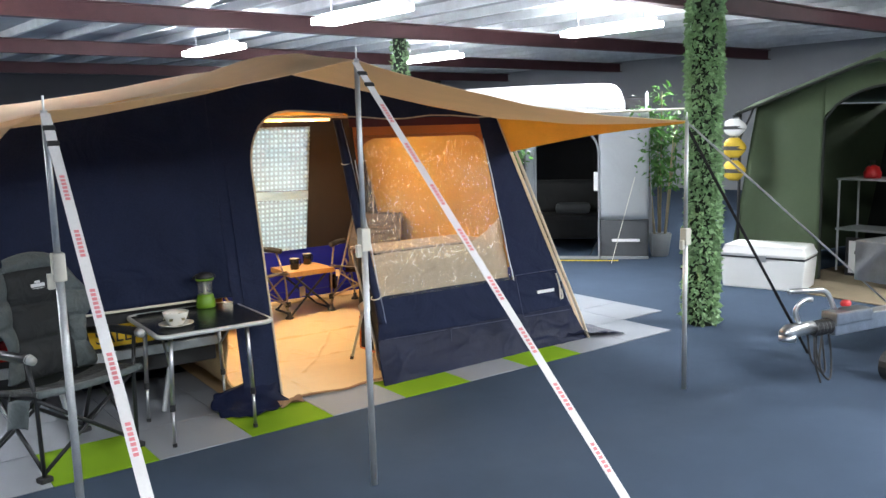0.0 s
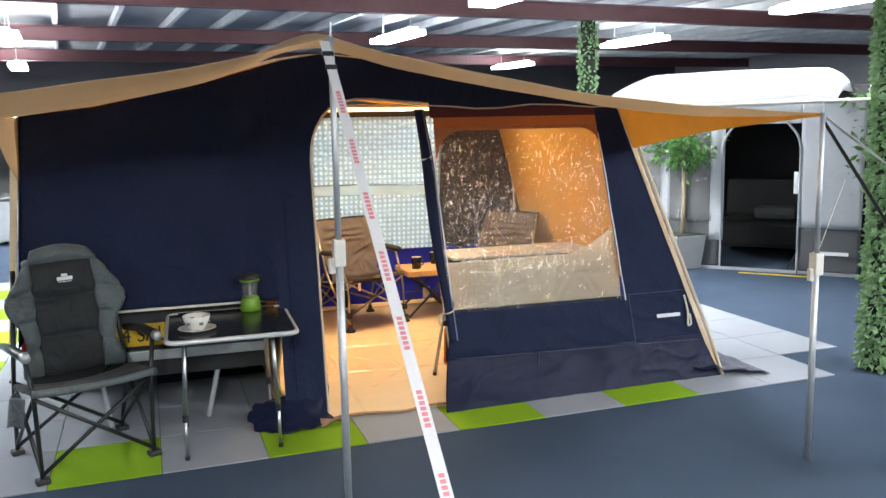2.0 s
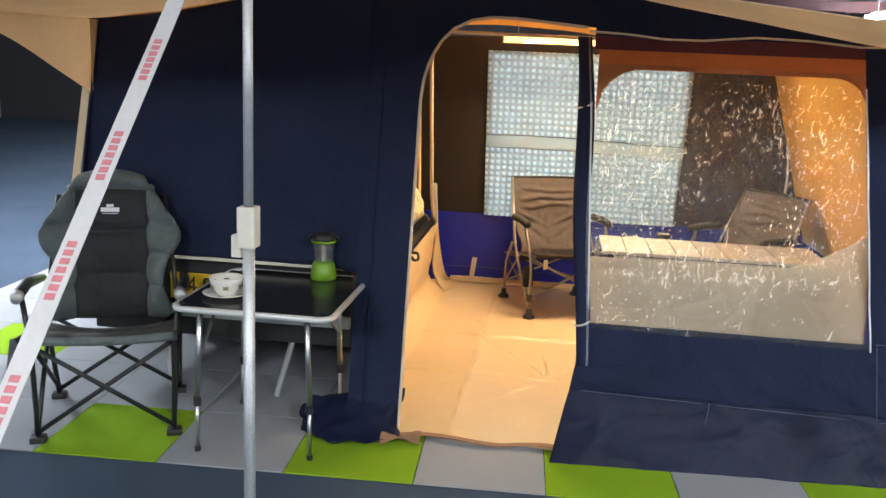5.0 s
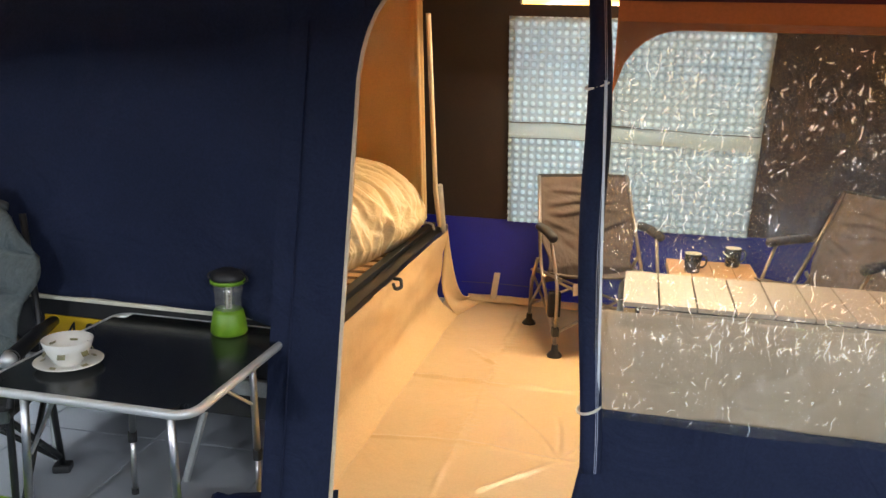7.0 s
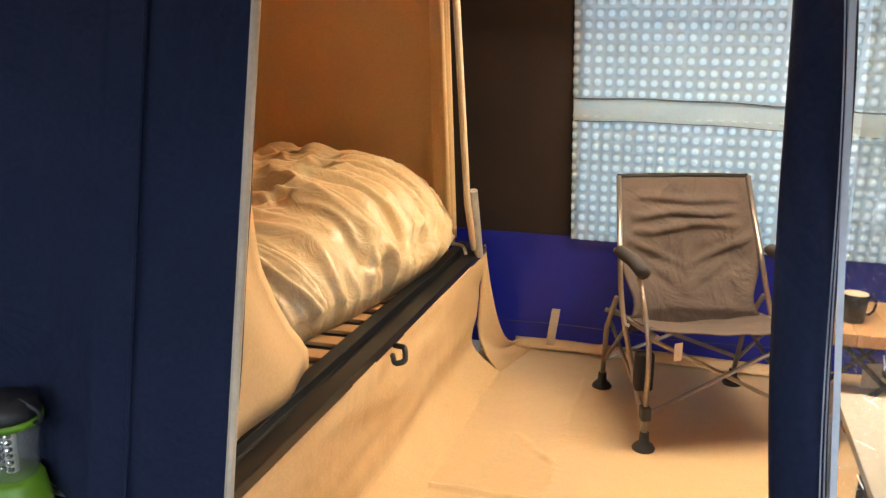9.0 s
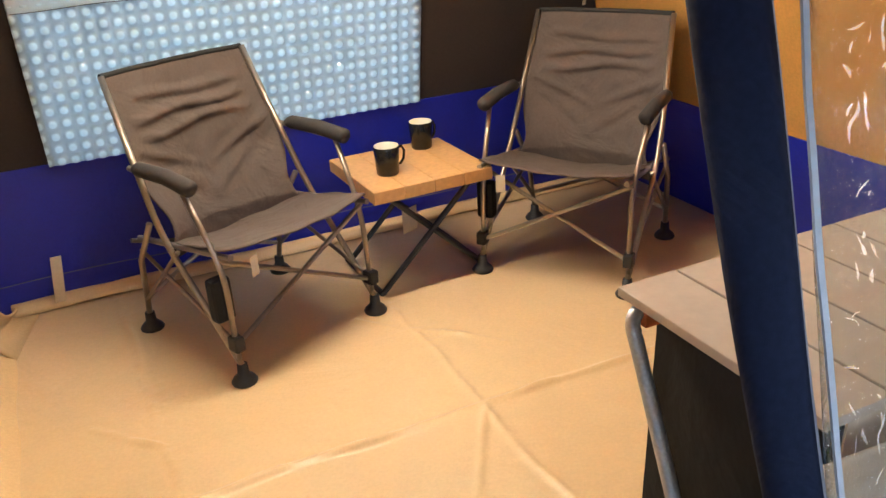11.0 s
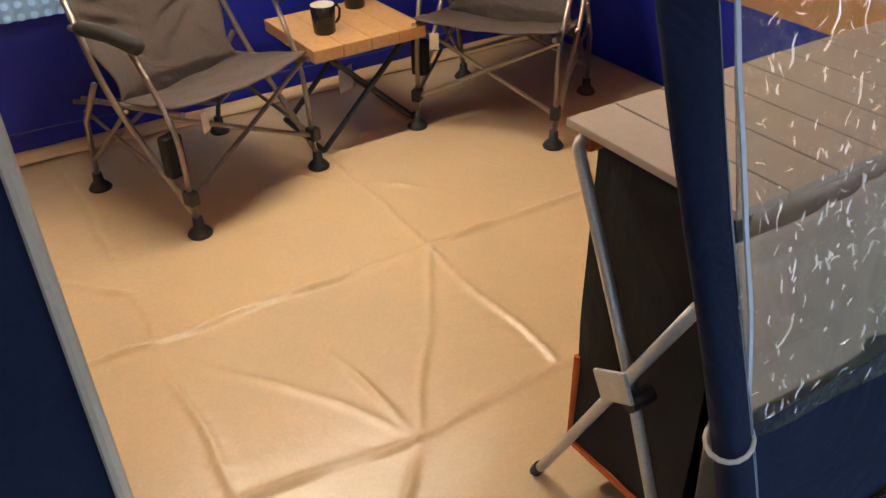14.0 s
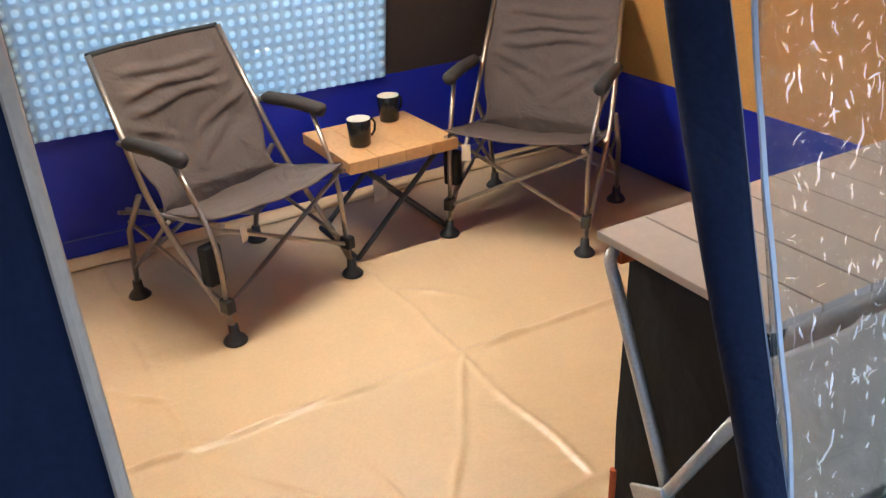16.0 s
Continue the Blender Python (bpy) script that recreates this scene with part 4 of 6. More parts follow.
def camp_chair(m):
    """A high-backed folding armchair with round feet."""
    t = thing("camping_chair", m, "brown grey folding camping armchair with foam armrests and round feet", "camping chair", "chairs round the low table")
    W, D = 0.258, 0.25
    for sx in (-1, 1):
        for y, tilt in ((-D, 1), (D, -1)):
            bm = lathe([(0, 0), (0.036, 0), (0.038, 0.006), (0.03, 0.018), (0.017, 0.03), (0.015, 0.06), (0, 0.06)], 18, Matrix.Translation((sx * W, y, 0.014)))
            part("foot", bm, BLACK_PL, t, "", True)
        # long bar from the front foot up to the head of the back
        part("back_bar", tube(bend([(sx * W, -D, 0.07), (sx * (W + 0.010), 0.05, 0.40), (sx * 0.242, 0.262, 0.826)], 0.1), 0.0095, 10), FRAME_CH, t, "", True)
        part("rear_leg", tube([(sx * W, D, 0.06), (sx * (W + 0.008), D - 0.04, 0.27), (sx * (W + 0.012), 0.10, 0.42)], 0.0095, 10), FRAME_CH, t, "", True)
        part("front_leg", tube(bend([(sx * W, -D + 0.01, 0.07), (sx * (W - 0.004), -D + 0.02, 0.36), (sx * (W + 0.014), -0.12, 0.575)], 0.08), 0.0085, 10), FRAME_CH, t, "", True)
        part("seat_bar", tube([(sx * (W - 0.01), -D - 0.02, 0.405), (sx * (W - 0.012), D - 0.02, 0.335)], 0.009, 8), FRAME_CH, t)
        part("side_brace", tube([(sx * (W + 0.004), D - 0.02, 0.13), (sx * (W + 0.004), -0.02, 0.36)], 0.007, 8), FRAME_CH, t)
        # padded arm
        arm = part("armrest", tube([(sx * (W + 0.014), -0.175, 0.582), (sx * (W + 0.014), -0.168, 0.588), (sx * (W + 0.014), -0.05, 0.598), (sx * (W + 0.014), 0.085, 0.592), (sx * (W + 0.014), 0.11, 0.588)], [0.014, 0.024, 0.023, 0.022, 0.014], 14), FOAM, t, "dark foam armrest", True)
        part("arm_bar", tube([(sx * (W + 0.014), -0.13, 0.578), (sx * (W + 0.012), 0.15, 0.582)], 0.009, 8), FRAME_CH, arm, "bare metal bar")
        part("joint", box(sx * W - 0.016, sx * W + 0.016, -D - 0.012, -D + 0.03, 0.115, 0.16, 0.006), BLACK_PL, t)
    # crossing stretchers in front, behind and at the sides
    for y in (-D + 0.01, D - 0.01):
        part("stretcher", tube([(-W, y, 0.13), (W, y + 0.012, 0.385 if y < 0 else 0.32)], 0.0075, 8), FRAME_CH, t)
        part("stretcher", tube([(W, y, 0.13), (-W, y + 0.026, 0.385 if y < 0 else 0.32)], 0.0075, 8), FRAME_CH, t)
    for sx in (-1, 1):
        part("stretcher", tube([(sx * W, -D + 0.02, 0.14), (sx * (W - 0.004), D - 0.03, 0.30)], 0.0065, 8), FRAME_CH, t)

    def seat(u, v):
        x = (2 * u - 1)
        y = -D - 0.035 + 0.03 * (x * x) + 0.42 * v
        z = 0.425 - 0.085 * v - 0.03 * (1 - x * x) * (0.35 + v * 0.6) + wob(u * 2, v * 2, 0.006, 3, 2)
        return (x * (W - 0.002 - 0.012 * v), y, z)

    def backrest(u, v):
        x = (2 * u - 1)
        z = 0.303 + 0.522 * v
        w = 0.262 - 0.020 * v - 0.040 * math.exp(-((v - 0.20) / 0.15) ** 2)
        edge = 0.033 + 0.50 * max(0.0, z - 0.375)
        sag = 0.075 * (1 - x * x) * (1 - 0.72 * v)
        fold = 0.0
        for c, d, a in ((0.665, 0.03, 0.016), (0.755, 0.015, 0.020), (0.845, -0.012, 0.014)):
            fold -= a * math.exp(-((v - c - d * x - 0.012 * math.sin(5 * x + 20 * c)) / 0.026) ** 2) * max(0.0, 1 - (x / 0.82) ** 4) ** 0.8
        for s in (-1, 1):
            fold -= 0.014 * math.exp(-((v - 0.40 - 0.22 * s * x) / 0.03) ** 2) * max(0.0, s * x) * (1.1 - s * x) * 3
            fold += 0.012 * math.exp(-((v - 0.20 - 0.30 * s * x) / 0.04) ** 2) * max(0.0, s * x) * (1.1 - s * x) * 3
        fold += 0.028 * math.exp(-((v - 0.42 - 0.1 * abs(x)) / 0.09) ** 2) * abs(x) * (1 - abs(x)) * 2.5
        return (x * w, edge + 0.012 + sag + fold + wob(u * 3, v * 3, 0.007, 2, 7), z)
    rounded_sheet(seat, 24, 20, 0.006, BROWN, t, "seat")
    rounded_sheet(backrest, 40, 84, 0.006, BROWN, t, "backrest")
    part("piping", tube([backrest(k / 16, 1.0) for k in range(17)], 0.0085, 8), BROWN_TR, t)
    part("carry_strap", box(-W - 0.03, -W + 0.03, -D + 0.03, -D + 0.075, 0.20, 0.33, 0.012), BLACK_FAB, t, "black strap bundle hanging at the leg")
    part("tag", cloth(lambda u, v: (-0.19 + 0.03 * u, -D - 0.02 + 0.01 * u, 0.385 - 0.06 * v), 2, 4, 0.001), CREAM_TRIM, t, "small cream sewn-in tag")
    return t


chair_a = camp_chair(pose(1.500, 2.498, 0, 0, 0, 21.8))
copy_thing(chair_a, pose(2.626, 2.387, 0, 0, 0, -52.9))


def low_table():
    t = thing("folding_side_table", pose(2.085, 2.605, 0.014, 0, 0, 1.5), "low folding table with honey coloured wooden top and black cross legs", "side table")
    for k in range(4):
        part("top_board", box(-0.215 + 0.1075 * k + 0.0006, -0.215 + 0.1075 * (k + 1) - 0.0006, -0.20, 0.20, 0.345, 0.388, 0.003), WOOD, t)
    for y in (-0.15, 0.15):
        for s in (-1, 1):
            part("leg", tube([(s * 0.20, y + 0.012 * s, 0.012), (-s * 0.15, y + 0.012 * s, 0.345)], 0.010, 8), BLACK_PL, t)
    for s in (-1, 1):
        part("leg_bar", tube([(s * 0.20, -0.16, 0.012), (s * 0.20, 0.16, 0.012)], 0.010, 8), BLACK_PL, t)
    part("tag", cloth(lambda u, v: (-0.03 + 0.07 * u, 0.02 + 0.03 * u, 0.21 - 0.09 * v), 2, 3, 0.001), CREAM_TRIM, t, "cardboard tag hanging below the top")


low_table()


def mug(m):
    t = thing("mug", m, "black glazed mug with a cream inside standing on the low table", "mug", "mugs")
    part("body", lathe([(0, 0), (0.034, 0), (0.037, 0.004), (0.040, 0.05), (0.043, 0.095), (0.0415, 0.097)], 26), MUG, t, "", True)
    part("inside", lathe([(0.0415, 0.097), (0.0395, 0.094), (0.036, 0.05), (0.030, 0.012), (0, 0.010)], 26), MUG_IN, t, "cream glazed inside", True)
    part("handle", tube([(0.040, 0, 0.08), (0.060, 0, 0.082), (0.070, 0, 0.065), (0.066, 0, 0.038), (0.052, 0, 0.024), (0.038, 0, 0.026)], 0.0048, 8), MUG, t, "", True)
    return t


mug_a = mug(pose(1.985, 2.545, 0.402, 0, 0, 12))
copy_thing(mug_a, pose(2.195, 2.735, 0.402, 0, 0, 20))


def kitchen_stand():
    t = thing("camping_cupboard", pose(0, 0, 0.014), "folding cupboard with slatted top, black cloth sides and steel legs", "camping cupboard")
    X0, X1, Y0, Y1, Z = 1.665, 2.575, 0.535, 0.885, 0.79
    n = 9
    for k in range(n):
        a = X0 + (X1 - X0) * k / n
        part("top_slat", box(a + 0.002, a + (X1 - X0) / n - 0.002, Y0, Y1, Z - 0.014, Z, 0.002), WOOD_PALE, t)
    for x in (X0 + 0.045, X1 - 0.045):
        part("side_cloth", cloth(lambda u, v: (x + wob(u, v, 0.01, 3, x), Y0 + 0.03 + (Y1 - Y0 - 0.06) * u, 0.08 + (Z - 0.11) * v), 10, 16), BLACK_FAB, t, "black cloth side")
    part("back_cloth", cloth(lambda u, v: (X0 + 0.05 + (X1 - X0 - 0.1) * u, Y1 - 0.04 + wob(u * 2, v, 0.01, 3, 1), 0.08 + (Z - 0.11) * v), 20, 14), BLACK_FAB, t)
    part("front_cloth", cloth(lambda u, v: (X0 + 0.05 + (X1 - X0 - 0.1) * u, Y0 + 0.012 + wob(u * 2, v, 0.008, 3, 2), 0.08 + (Z - 0.10) * v), 20, 14), FROST, t, "pale limp cloth front")
    part("bottom_shelf", box(X0 + 0.05, X1 - 0.05, Y0 + 0.04, Y1 - 0.04, 0.075, 0.09), BLACK_FAB, t)
    part("edge_tape", tube([(X0 + 0.04, Y0 + 0.03, 0.085), (X0 + 0.035, Y1 - 0.03, 0.08), (X0 + 0.04, Y1 - 0.03, 0.30)], 0.007, 6), ORANGE_FAB, t, "orange binding tape")
    part("corner_tab", box(X0 + 0.012, X0 + 0.045, Y1 - 0.05, Y1 - 0.02, Z - 0.045, Z - 0.016, 0.004), ORANGE_FAB, t, "orange corner tab")
    for x, s in ((X0 - 0.005, 1), (X1 + 0.005, -1)):
        part("leg", tube(bend([(x + 0.05 * s, Y1 - 0.03, Z - 0.03), (x, Y1 - 0.035, Z - 0.022), (x, 0.825, Z - 0.07), (x, 0.675, 0.40), (x, 0.515, 0.0)], 0.035), 0.0105, 10), STEEL, t, "bare steel leg", True)
        part("leg", tube([(x - 0.022 * s, 0.878, 0.0), (x - 0.022 * s, 0.675, 0.395), (x - 0.022 * s, 0.548, 0.64)], 0.0105, 10), STEEL, t, "bare steel leg", True)
        part("leg_cap", tube([(x - 0.022 * s, 0.880, 0.0), (x - 0.022 * s, 0.866, 0.028)], 0.013, 10), BLACK_PL, t)
        part("pivot", box(-0.004, 0.004, -0.045, 0.035, -0.028, 0.028, 0.003, m=pose(x - 0.036 * s, 0.68, 0.40, -30, 0, 0)), STEEL, t)
        part("pivot_knob", tube([(x - 0.03 * s, 0.645, 0.385), (x + 0.018 * s, 0.645, 0.385)], 0.017, 12), BLACK_PL, t)
    return t


kitchen_stand()


def bed():
    t = thing("bed", pose(0, 0, 0), "unmade fold-out bed with crumpled satin duvet on wooden slats", "bed")
    for k in range(19):
        y = 0.70 + k * 0.10
        part("slat", box(-0.5, 0.58, y, y + 0.058, 0.512, 0.524, 0.004), SLAT, t)

    EDGE = [(0.0, 0.34), (0.12, 0.43), (0.24, 0.495), (0.38, 0.54), (0.56, 0.58), (0.78, 0.60), (0.90, 0.585), (1.0, 0.48)]

    def crumple(x, y):
        """Sharp folds that run across the bed and meet at its open side."""
        n1 = noise.noise(Vector((x * 2.2, y * 2.6, 1.0)))
        n2 = noise.noise(Vector((x * 4.5, y * 5.0, 5.0)))
        w = y - 0.30 * x + 0.10 * n1 + 0.035 * n2
        h = 0.0
        for k, (f, a) in enumerate(((7.0, 0.050), (13.0, 0.034), (25.0, 0.016))):
            q = noise.noise(Vector((x * f * 0.34 + 3 * k, w * f, 2.0 + k)))
            h += a * (1 - min(1.0, 3.2 * abs(q))) * max(0.0, 0.75 + 1.1 * noise.noise(Vector((x * 3 + k, y * 4, 9.0))))
        return h + 0.035 * n1 + 0.014 * n2

    def duvet(u, v):
        edge = lerp(EDGE, v)
        x = -0.58 + (edge + 0.58) * u
        y = 1.12 + 1.46 * v
        e = min(1.0, max(0.0, (edge - x) / 0.30))
        f = min(1.0, v / 0.62)
        g = min(1.0, (1 - v) / 0.10)
        dome = (1 - (1 - e) ** 2.4) ** 0.5 * (0.10 + 0.90 * math.sin(f * math.pi / 2)) * (1 - (1 - g) ** 2) ** 0.5 * min(1.0, v / 0.03)
        c = crumple(x + 0.5 * dome, y) * min(1.0, 5 * dome)
        return (x + 0.9 * c * (1 - e), y - 0.35 * c * (1 - f), 0.534 + dome * 0.30 + c * (0.35 + 0.65 * e))
    part("duvet", cloth(duvet, 260, 300, 0.004), DUVET, t, "crumpled gold beige satin duvet", True)
    part("clip", tube(bend([(0.70, 1.60, 0.50), (0.735, 1.585, 0.505), (0.745, 1.56, 0.475), (0.72, 1.545, 0.47), (0.705, 1.57, 0.485)], 0.012), 0.008, 8), BLACK_PL, t, "black rail clip", True)
    for y in (0.98, 1.10):
        part("strap_loop", tube(bend([(0.50, y, 0.525), (0.53, y, 0.575), (0.57, y - 0.01, 0.57), (0.58, y - 0.01, 0.53)], 0.02), 0.011, 8), CREAM_TRIM, t, "cream strap loop", True)
    part("latch", tube(bend([(0.56, 2.50, 0.54), (0.60, 2.50, 0.565), (0.65, 2.49, 0.56), (0.66, 2.48, 0.53)], 0.015), 0.006, 6), WHITE_PL, t, "white hook")


bed()

# ---- outdoor seat under the canopy ----
PAD_DK = material("charcoal_padding", (0.013, 0.016, 0.018), 0.75, var=0.2, scale=6, weave=420, bump=0.12, wrinkle=0.8, wrinkle_scale=8, sheen=0.06)
PAD_GY = material("grey_padding", (0.10, 0.122, 0.124), 0.7, var=0.2, scale=6, weave=420, bump=0.12, wrinkle=0.9, wrinkle_scale=9, sheen=0.1)
BLACK_TUBE = material("black_enamel_tube", (0.03, 0.032, 0.035), 0.35, 0.3, var=0.15, scale=12)
TABLE_TOP = material("black_laminate", (0.014, 0.016, 0.018), 0.22, var=0.15, scale=6, grain=200, bump=0.02)
CHINA = material("white_china", (0.78, 0.77, 0.72), 0.16, var=0.04)
PATTERN = material("olive_transfer_print", (0.22, 0.20, 0.10), 0.3, var=0.2, scale=60)
LIME = material("lime_plastic", (0.15, 0.31, 0.016), 0.4, var=0.08, scale=10)
YELLOW = material("yellow_plate", (0.80, 0.50, 0.02), 0.45, var=0.06, scale=10)
RED_L = material("red_lens", (0.30, 0.01, 0.012), 0.2, var=0.1)


def padded_chair():
    t = thing("padded_camping_chair", pose(-0.335, 0.245, 0.004, 0, 0, 22), "large padded folding chair in charcoal and grey beside the table", "camping chair")
    W, D = 0.255, 0.232
    for sx in (-1, 1):
        for y in (-D, D):
            part("foot", box(sx * W - 0.03, sx * W + 0.03, y - 0.027, y + 0.027, 0, 0.028, 0.008), BLACK_PL, t)
        part("back_bar", tube(bend([(sx * W, D, 0.02), (sx * 0.268, 0.11, 0.40), (sx * 0.21, 0.19, 0.92)], 0.1), 0.011, 10), BLACK_TUBE, t, "", True)
        part("front_leg", tube([(sx * W, -D, 0.02), (sx * 0.262, -D - 0.005, 0.40), (sx * 0.285, -D + 0.0, 0.59)], 0.0105, 10), BLACK_TUBE, t, "", True)
        part("side_cross", tube([(sx * W, -D, 0.05), (sx * 0.262, 0.15, 0.40)], 0.010, 8), BLACK_TUBE, t, "", True)
        part("side_cross", tube([(sx * W, D, 0.05), (sx * 0.262, -D, 0.40)], 0.010, 8), BLACK_TUBE, t, "", True)
        part("armrest", tube([(sx * 0.29, -D - 0.06, 0.60), (sx * 0.292, -D - 0.04, 0.605), (sx * 0.30, -0.05, 0.60), (sx * 0.285, 0.16, 0.57)], [0.010, 0.023, 0.022, 0.018], 12), BLACK_TUBE, t, "black moulded armrest", True)
        part("arm_cap", tube([(sx * 0.29, -D - 0.066, 0.60), (sx * 0.291, -D - 0.03, 0.605)], [0.02, 0.025], 12), STEEL, t, "", True)
    part("front_cross", tube([(-W, -D, 0.04), (0.262, -D + 0.012, 0.40)], 0.010, 8), BLACK_TUBE, t, "", True)
    part("front_cross", tube([(W, -D, 0.04), (-0.262, -D - 0.012, 0.40)], 0.010, 8), BLACK_TUBE, t, "", True)
    part("rear_cross", tube([(-W, D, 0.04), (0.262, D + 0.012, 0.38)], 0.010, 8), BLACK_TUBE, t, "", True)
    part("rear_cross", tube([(W, D, 0.04), (-0.262, D - 0.012, 0.38)], 0.010, 8), BLACK_TUBE, t, "", True)

    def puff(u, v, cells, amp):
        return amp * (abs(math.sin(math.pi * cells * v)) ** 0.6) * (math.sin(math.pi * min(max(u, 0.02), 0.98)) ** 0.4)

    def back_c(u, v):
        x = (2 * u - 1) * 0.145
        return (x, 0.065 + 0.115 * v - puff(u, v, 3, 0.035), 0.42 + 0.53 * v)

    def back_w(sx):
        def fn(u, v):
            w = 0.105 * (0.50 + 0.75 * math.exp(-((v - 0.68) / 0.2) ** 2) + 0.35 * math.exp(-((v - 0.05) / 0.16) ** 2)) * (1.0 if v < 0.8 else 1 - (v - 0.8) * 1.5)
            x = sx * (0.145 + w * u)
            return (x, 0.065 + 0.115 * v - 0.03 * u - puff(u, v, 4, 0.034), 0.42 + 0.53 * v - 0.03 * u * v)
        return fn

    def head(u, v):
        x = (2 * u - 1) * (0.175 - 0.05 * v)
        return (x, 0.18 + 0.01 * v - 0.03 * math.sin(math.pi * v), 0.945 + 0.075 * v * (1 - 0.35 * (2 * u - 1) ** 2))
    part("back_pad", cloth(back_c, 20, 36, 0.02), PAD_DK, t, "charcoal quilted back panel", True)
    for sx in (-1, 1):
        part("back_wing", cloth(back_w(sx), 12, 36, 0.02), PAD_GY, t, "grey padded side wing", True)
    part("head_pad", cloth(head, 20, 8, 0.025), PAD_GY, t, "grey padded head roll", True)

    def seat(u, v):
        x = (2 * u - 1) * 0.275
        return (x, -D - 0.05 + 0.37 * v, 0.435 - 0.05 * v - 0.014 * (1 - (x / 0.275) ** 2) - 0.03 * v * (1 - (x / 0.275) ** 2) + puff(u, v, 2, 0.012))
    part("seat", cloth(seat, 24, 20, 0.025), PAD_DK, t, "", True)
    part("seat_edge", tube([seat(k / 14, 0.0) for k in range(15)], 0.018, 8), PAD_GY, t, "grey front edge of the seat", True)
    part("cup_pocket", cloth(lambda u, v: (-0.30 - 0.045 * math.sin(math.pi * u) - 0.02 * v, -D - 0.02 + 0.16 * u, 0.41 - 0.13 * v + 0.01 * math.sin(7 * u)), 12, 10, 0.004), PAD_GY, t, "limp grey cup pocket", True)
    ink = bmesh.new()
    add_box(ink, -0.036, 0.036, -0.003, 0.0, -0.006, 0.012)
    add_box(ink, -0.014, 0.014, -0.003, 0.0, 0.014, 0.026)
    add_box(ink, -0.03, 0.03, -0.003, 0.0, -0.014, -0.011)
    part("maker_mark", ink, WHITE_INK, t, "small white embroidered mark", m=pose(0, 0.108, 0.865, -12, 0, 0))
    return t


padded_chair()


def camp_table():
    t = thing("camping_table", pose(0.385, 0.232, 0.006), "folding table with glossy black top, white edge and aluminium legs", "table")
    X, Y, Z = 0.30, 0.315, 0.606
    bm = box(-X, X, -Y, Y, Z - 0.02, Z)
    es = [e for e in bm.edges if abs(e.verts[0].co.z - e.verts[1].co.z) > 0.01]
    bmesh.ops.bevel(bm, geom=es, offset=0.05, segments=6, affect="EDGES")
    part("tabletop", bm, TABLE_TOP, t, "glossy black top")
    c = 0.05
    ring = []
    for cx, cy, a0 in ((X - c, Y - c, 0), (-X + c, Y - c, 90), (-X + c, -Y + c, 180), (X - c, -Y + c, 270)):
        for k in range(7):
            a = radians(a0 + 15 * k)
            ring.append((cx + c * math.cos(a), cy + c * math.sin(a), Z - 0.010))
    part("edge_band", tube(ring + [ring[0], ring[1]], 0.0125, 8), ALU_W, t, "white aluminium edge band", True)
    for sx, sy in ((-0.24, -0.235), (0.20, -0.215), (-0.24, 0.25), (0.20, 0.25)):
        leg = part("leg", tube([(sx * 0.93, sy, Z - 0.02), (sx, sy, 0.20)], 0.0115, 10), ALU, t, "", True)
        part("leg_end", tube([(sx, sy, 0.21), (sx * 1.01, sy, 0.012)], 0.0085, 10), ALU, leg, "", True)
        part("collar", tube([(sx, sy, 0.19), (sx, sy, 0.225)], 0.0145, 10), BLACK_PL, leg)
        part("foot", tube([(sx * 1.01, sy, 0.0), (sx * 1.01, sy, 0.02)], 0.012, 10), BLACK_PL, leg, "black rubber foot")
    for sx in (-0.235, 0.195):
        part("brace", tube([(sx * 0.95, -0.05, Z - 0.03), (sx * 0.97, 0.24 if sx > 0 else -0.225, 0.38)], 0.006, 8), ALU, t)
    part("apron", box(-0.25, 0.25, 0.245, 0.265, Z - 0.06, Z - 0.022), ALU, t)


ALU_W = material("white_anodised_edge", (0.66, 0.68, 0.68), 0.35, 0.4, var=0.06)
camp_table()


def bowl():
    s = thing("saucer", pose(0.225, 0.10, 0.613), "white china saucer with olive squares on the black table", "saucer")
    part("dish", lathe([(0, 0), (0.045, 0), (0.05, 0.004), (0.088, 0.014), (0.09, 0.016), (0.086, 0.017), (0.05, 0.008), (0, 0.006)], 32), CHINA, s, "", True)
    for k in range(5):
        a = k * 1.2566
        part("square", box(-0.009, 0.009, -0.008, 0.008, 0, 0.001, m=Matrix.Rotation(a, 4, "Z") @ pose(0, -0.07, 0.0135, 15, 0, 0)), PATTERN, s)
    t = thing("bowl", pose(0.225, 0.10, 0.620), "white china bowl with olive square pattern in a saucer", "bowl")
    part("dish", lathe([(0, 0), (0.034, 0), (0.036, 0.006), (0.042, 0.012), (0.058, 0.04), (0.066, 0.068), (0.0645, 0.069), (0.055, 0.04), (0.038, 0.014), (0, 0.010)], 32), CHINA, t, "", True)
    for k in range(6):
        part("square", box(-0.010, 0.010, -0.001, 0.001, -0.011, 0.011, m=Matrix.Rotation(k * 1.0472 + 0.35, 4, "Z") @ pose(0, -0.0585, 0.04, -27, 0, 0)), PATTERN, t)


bowl()


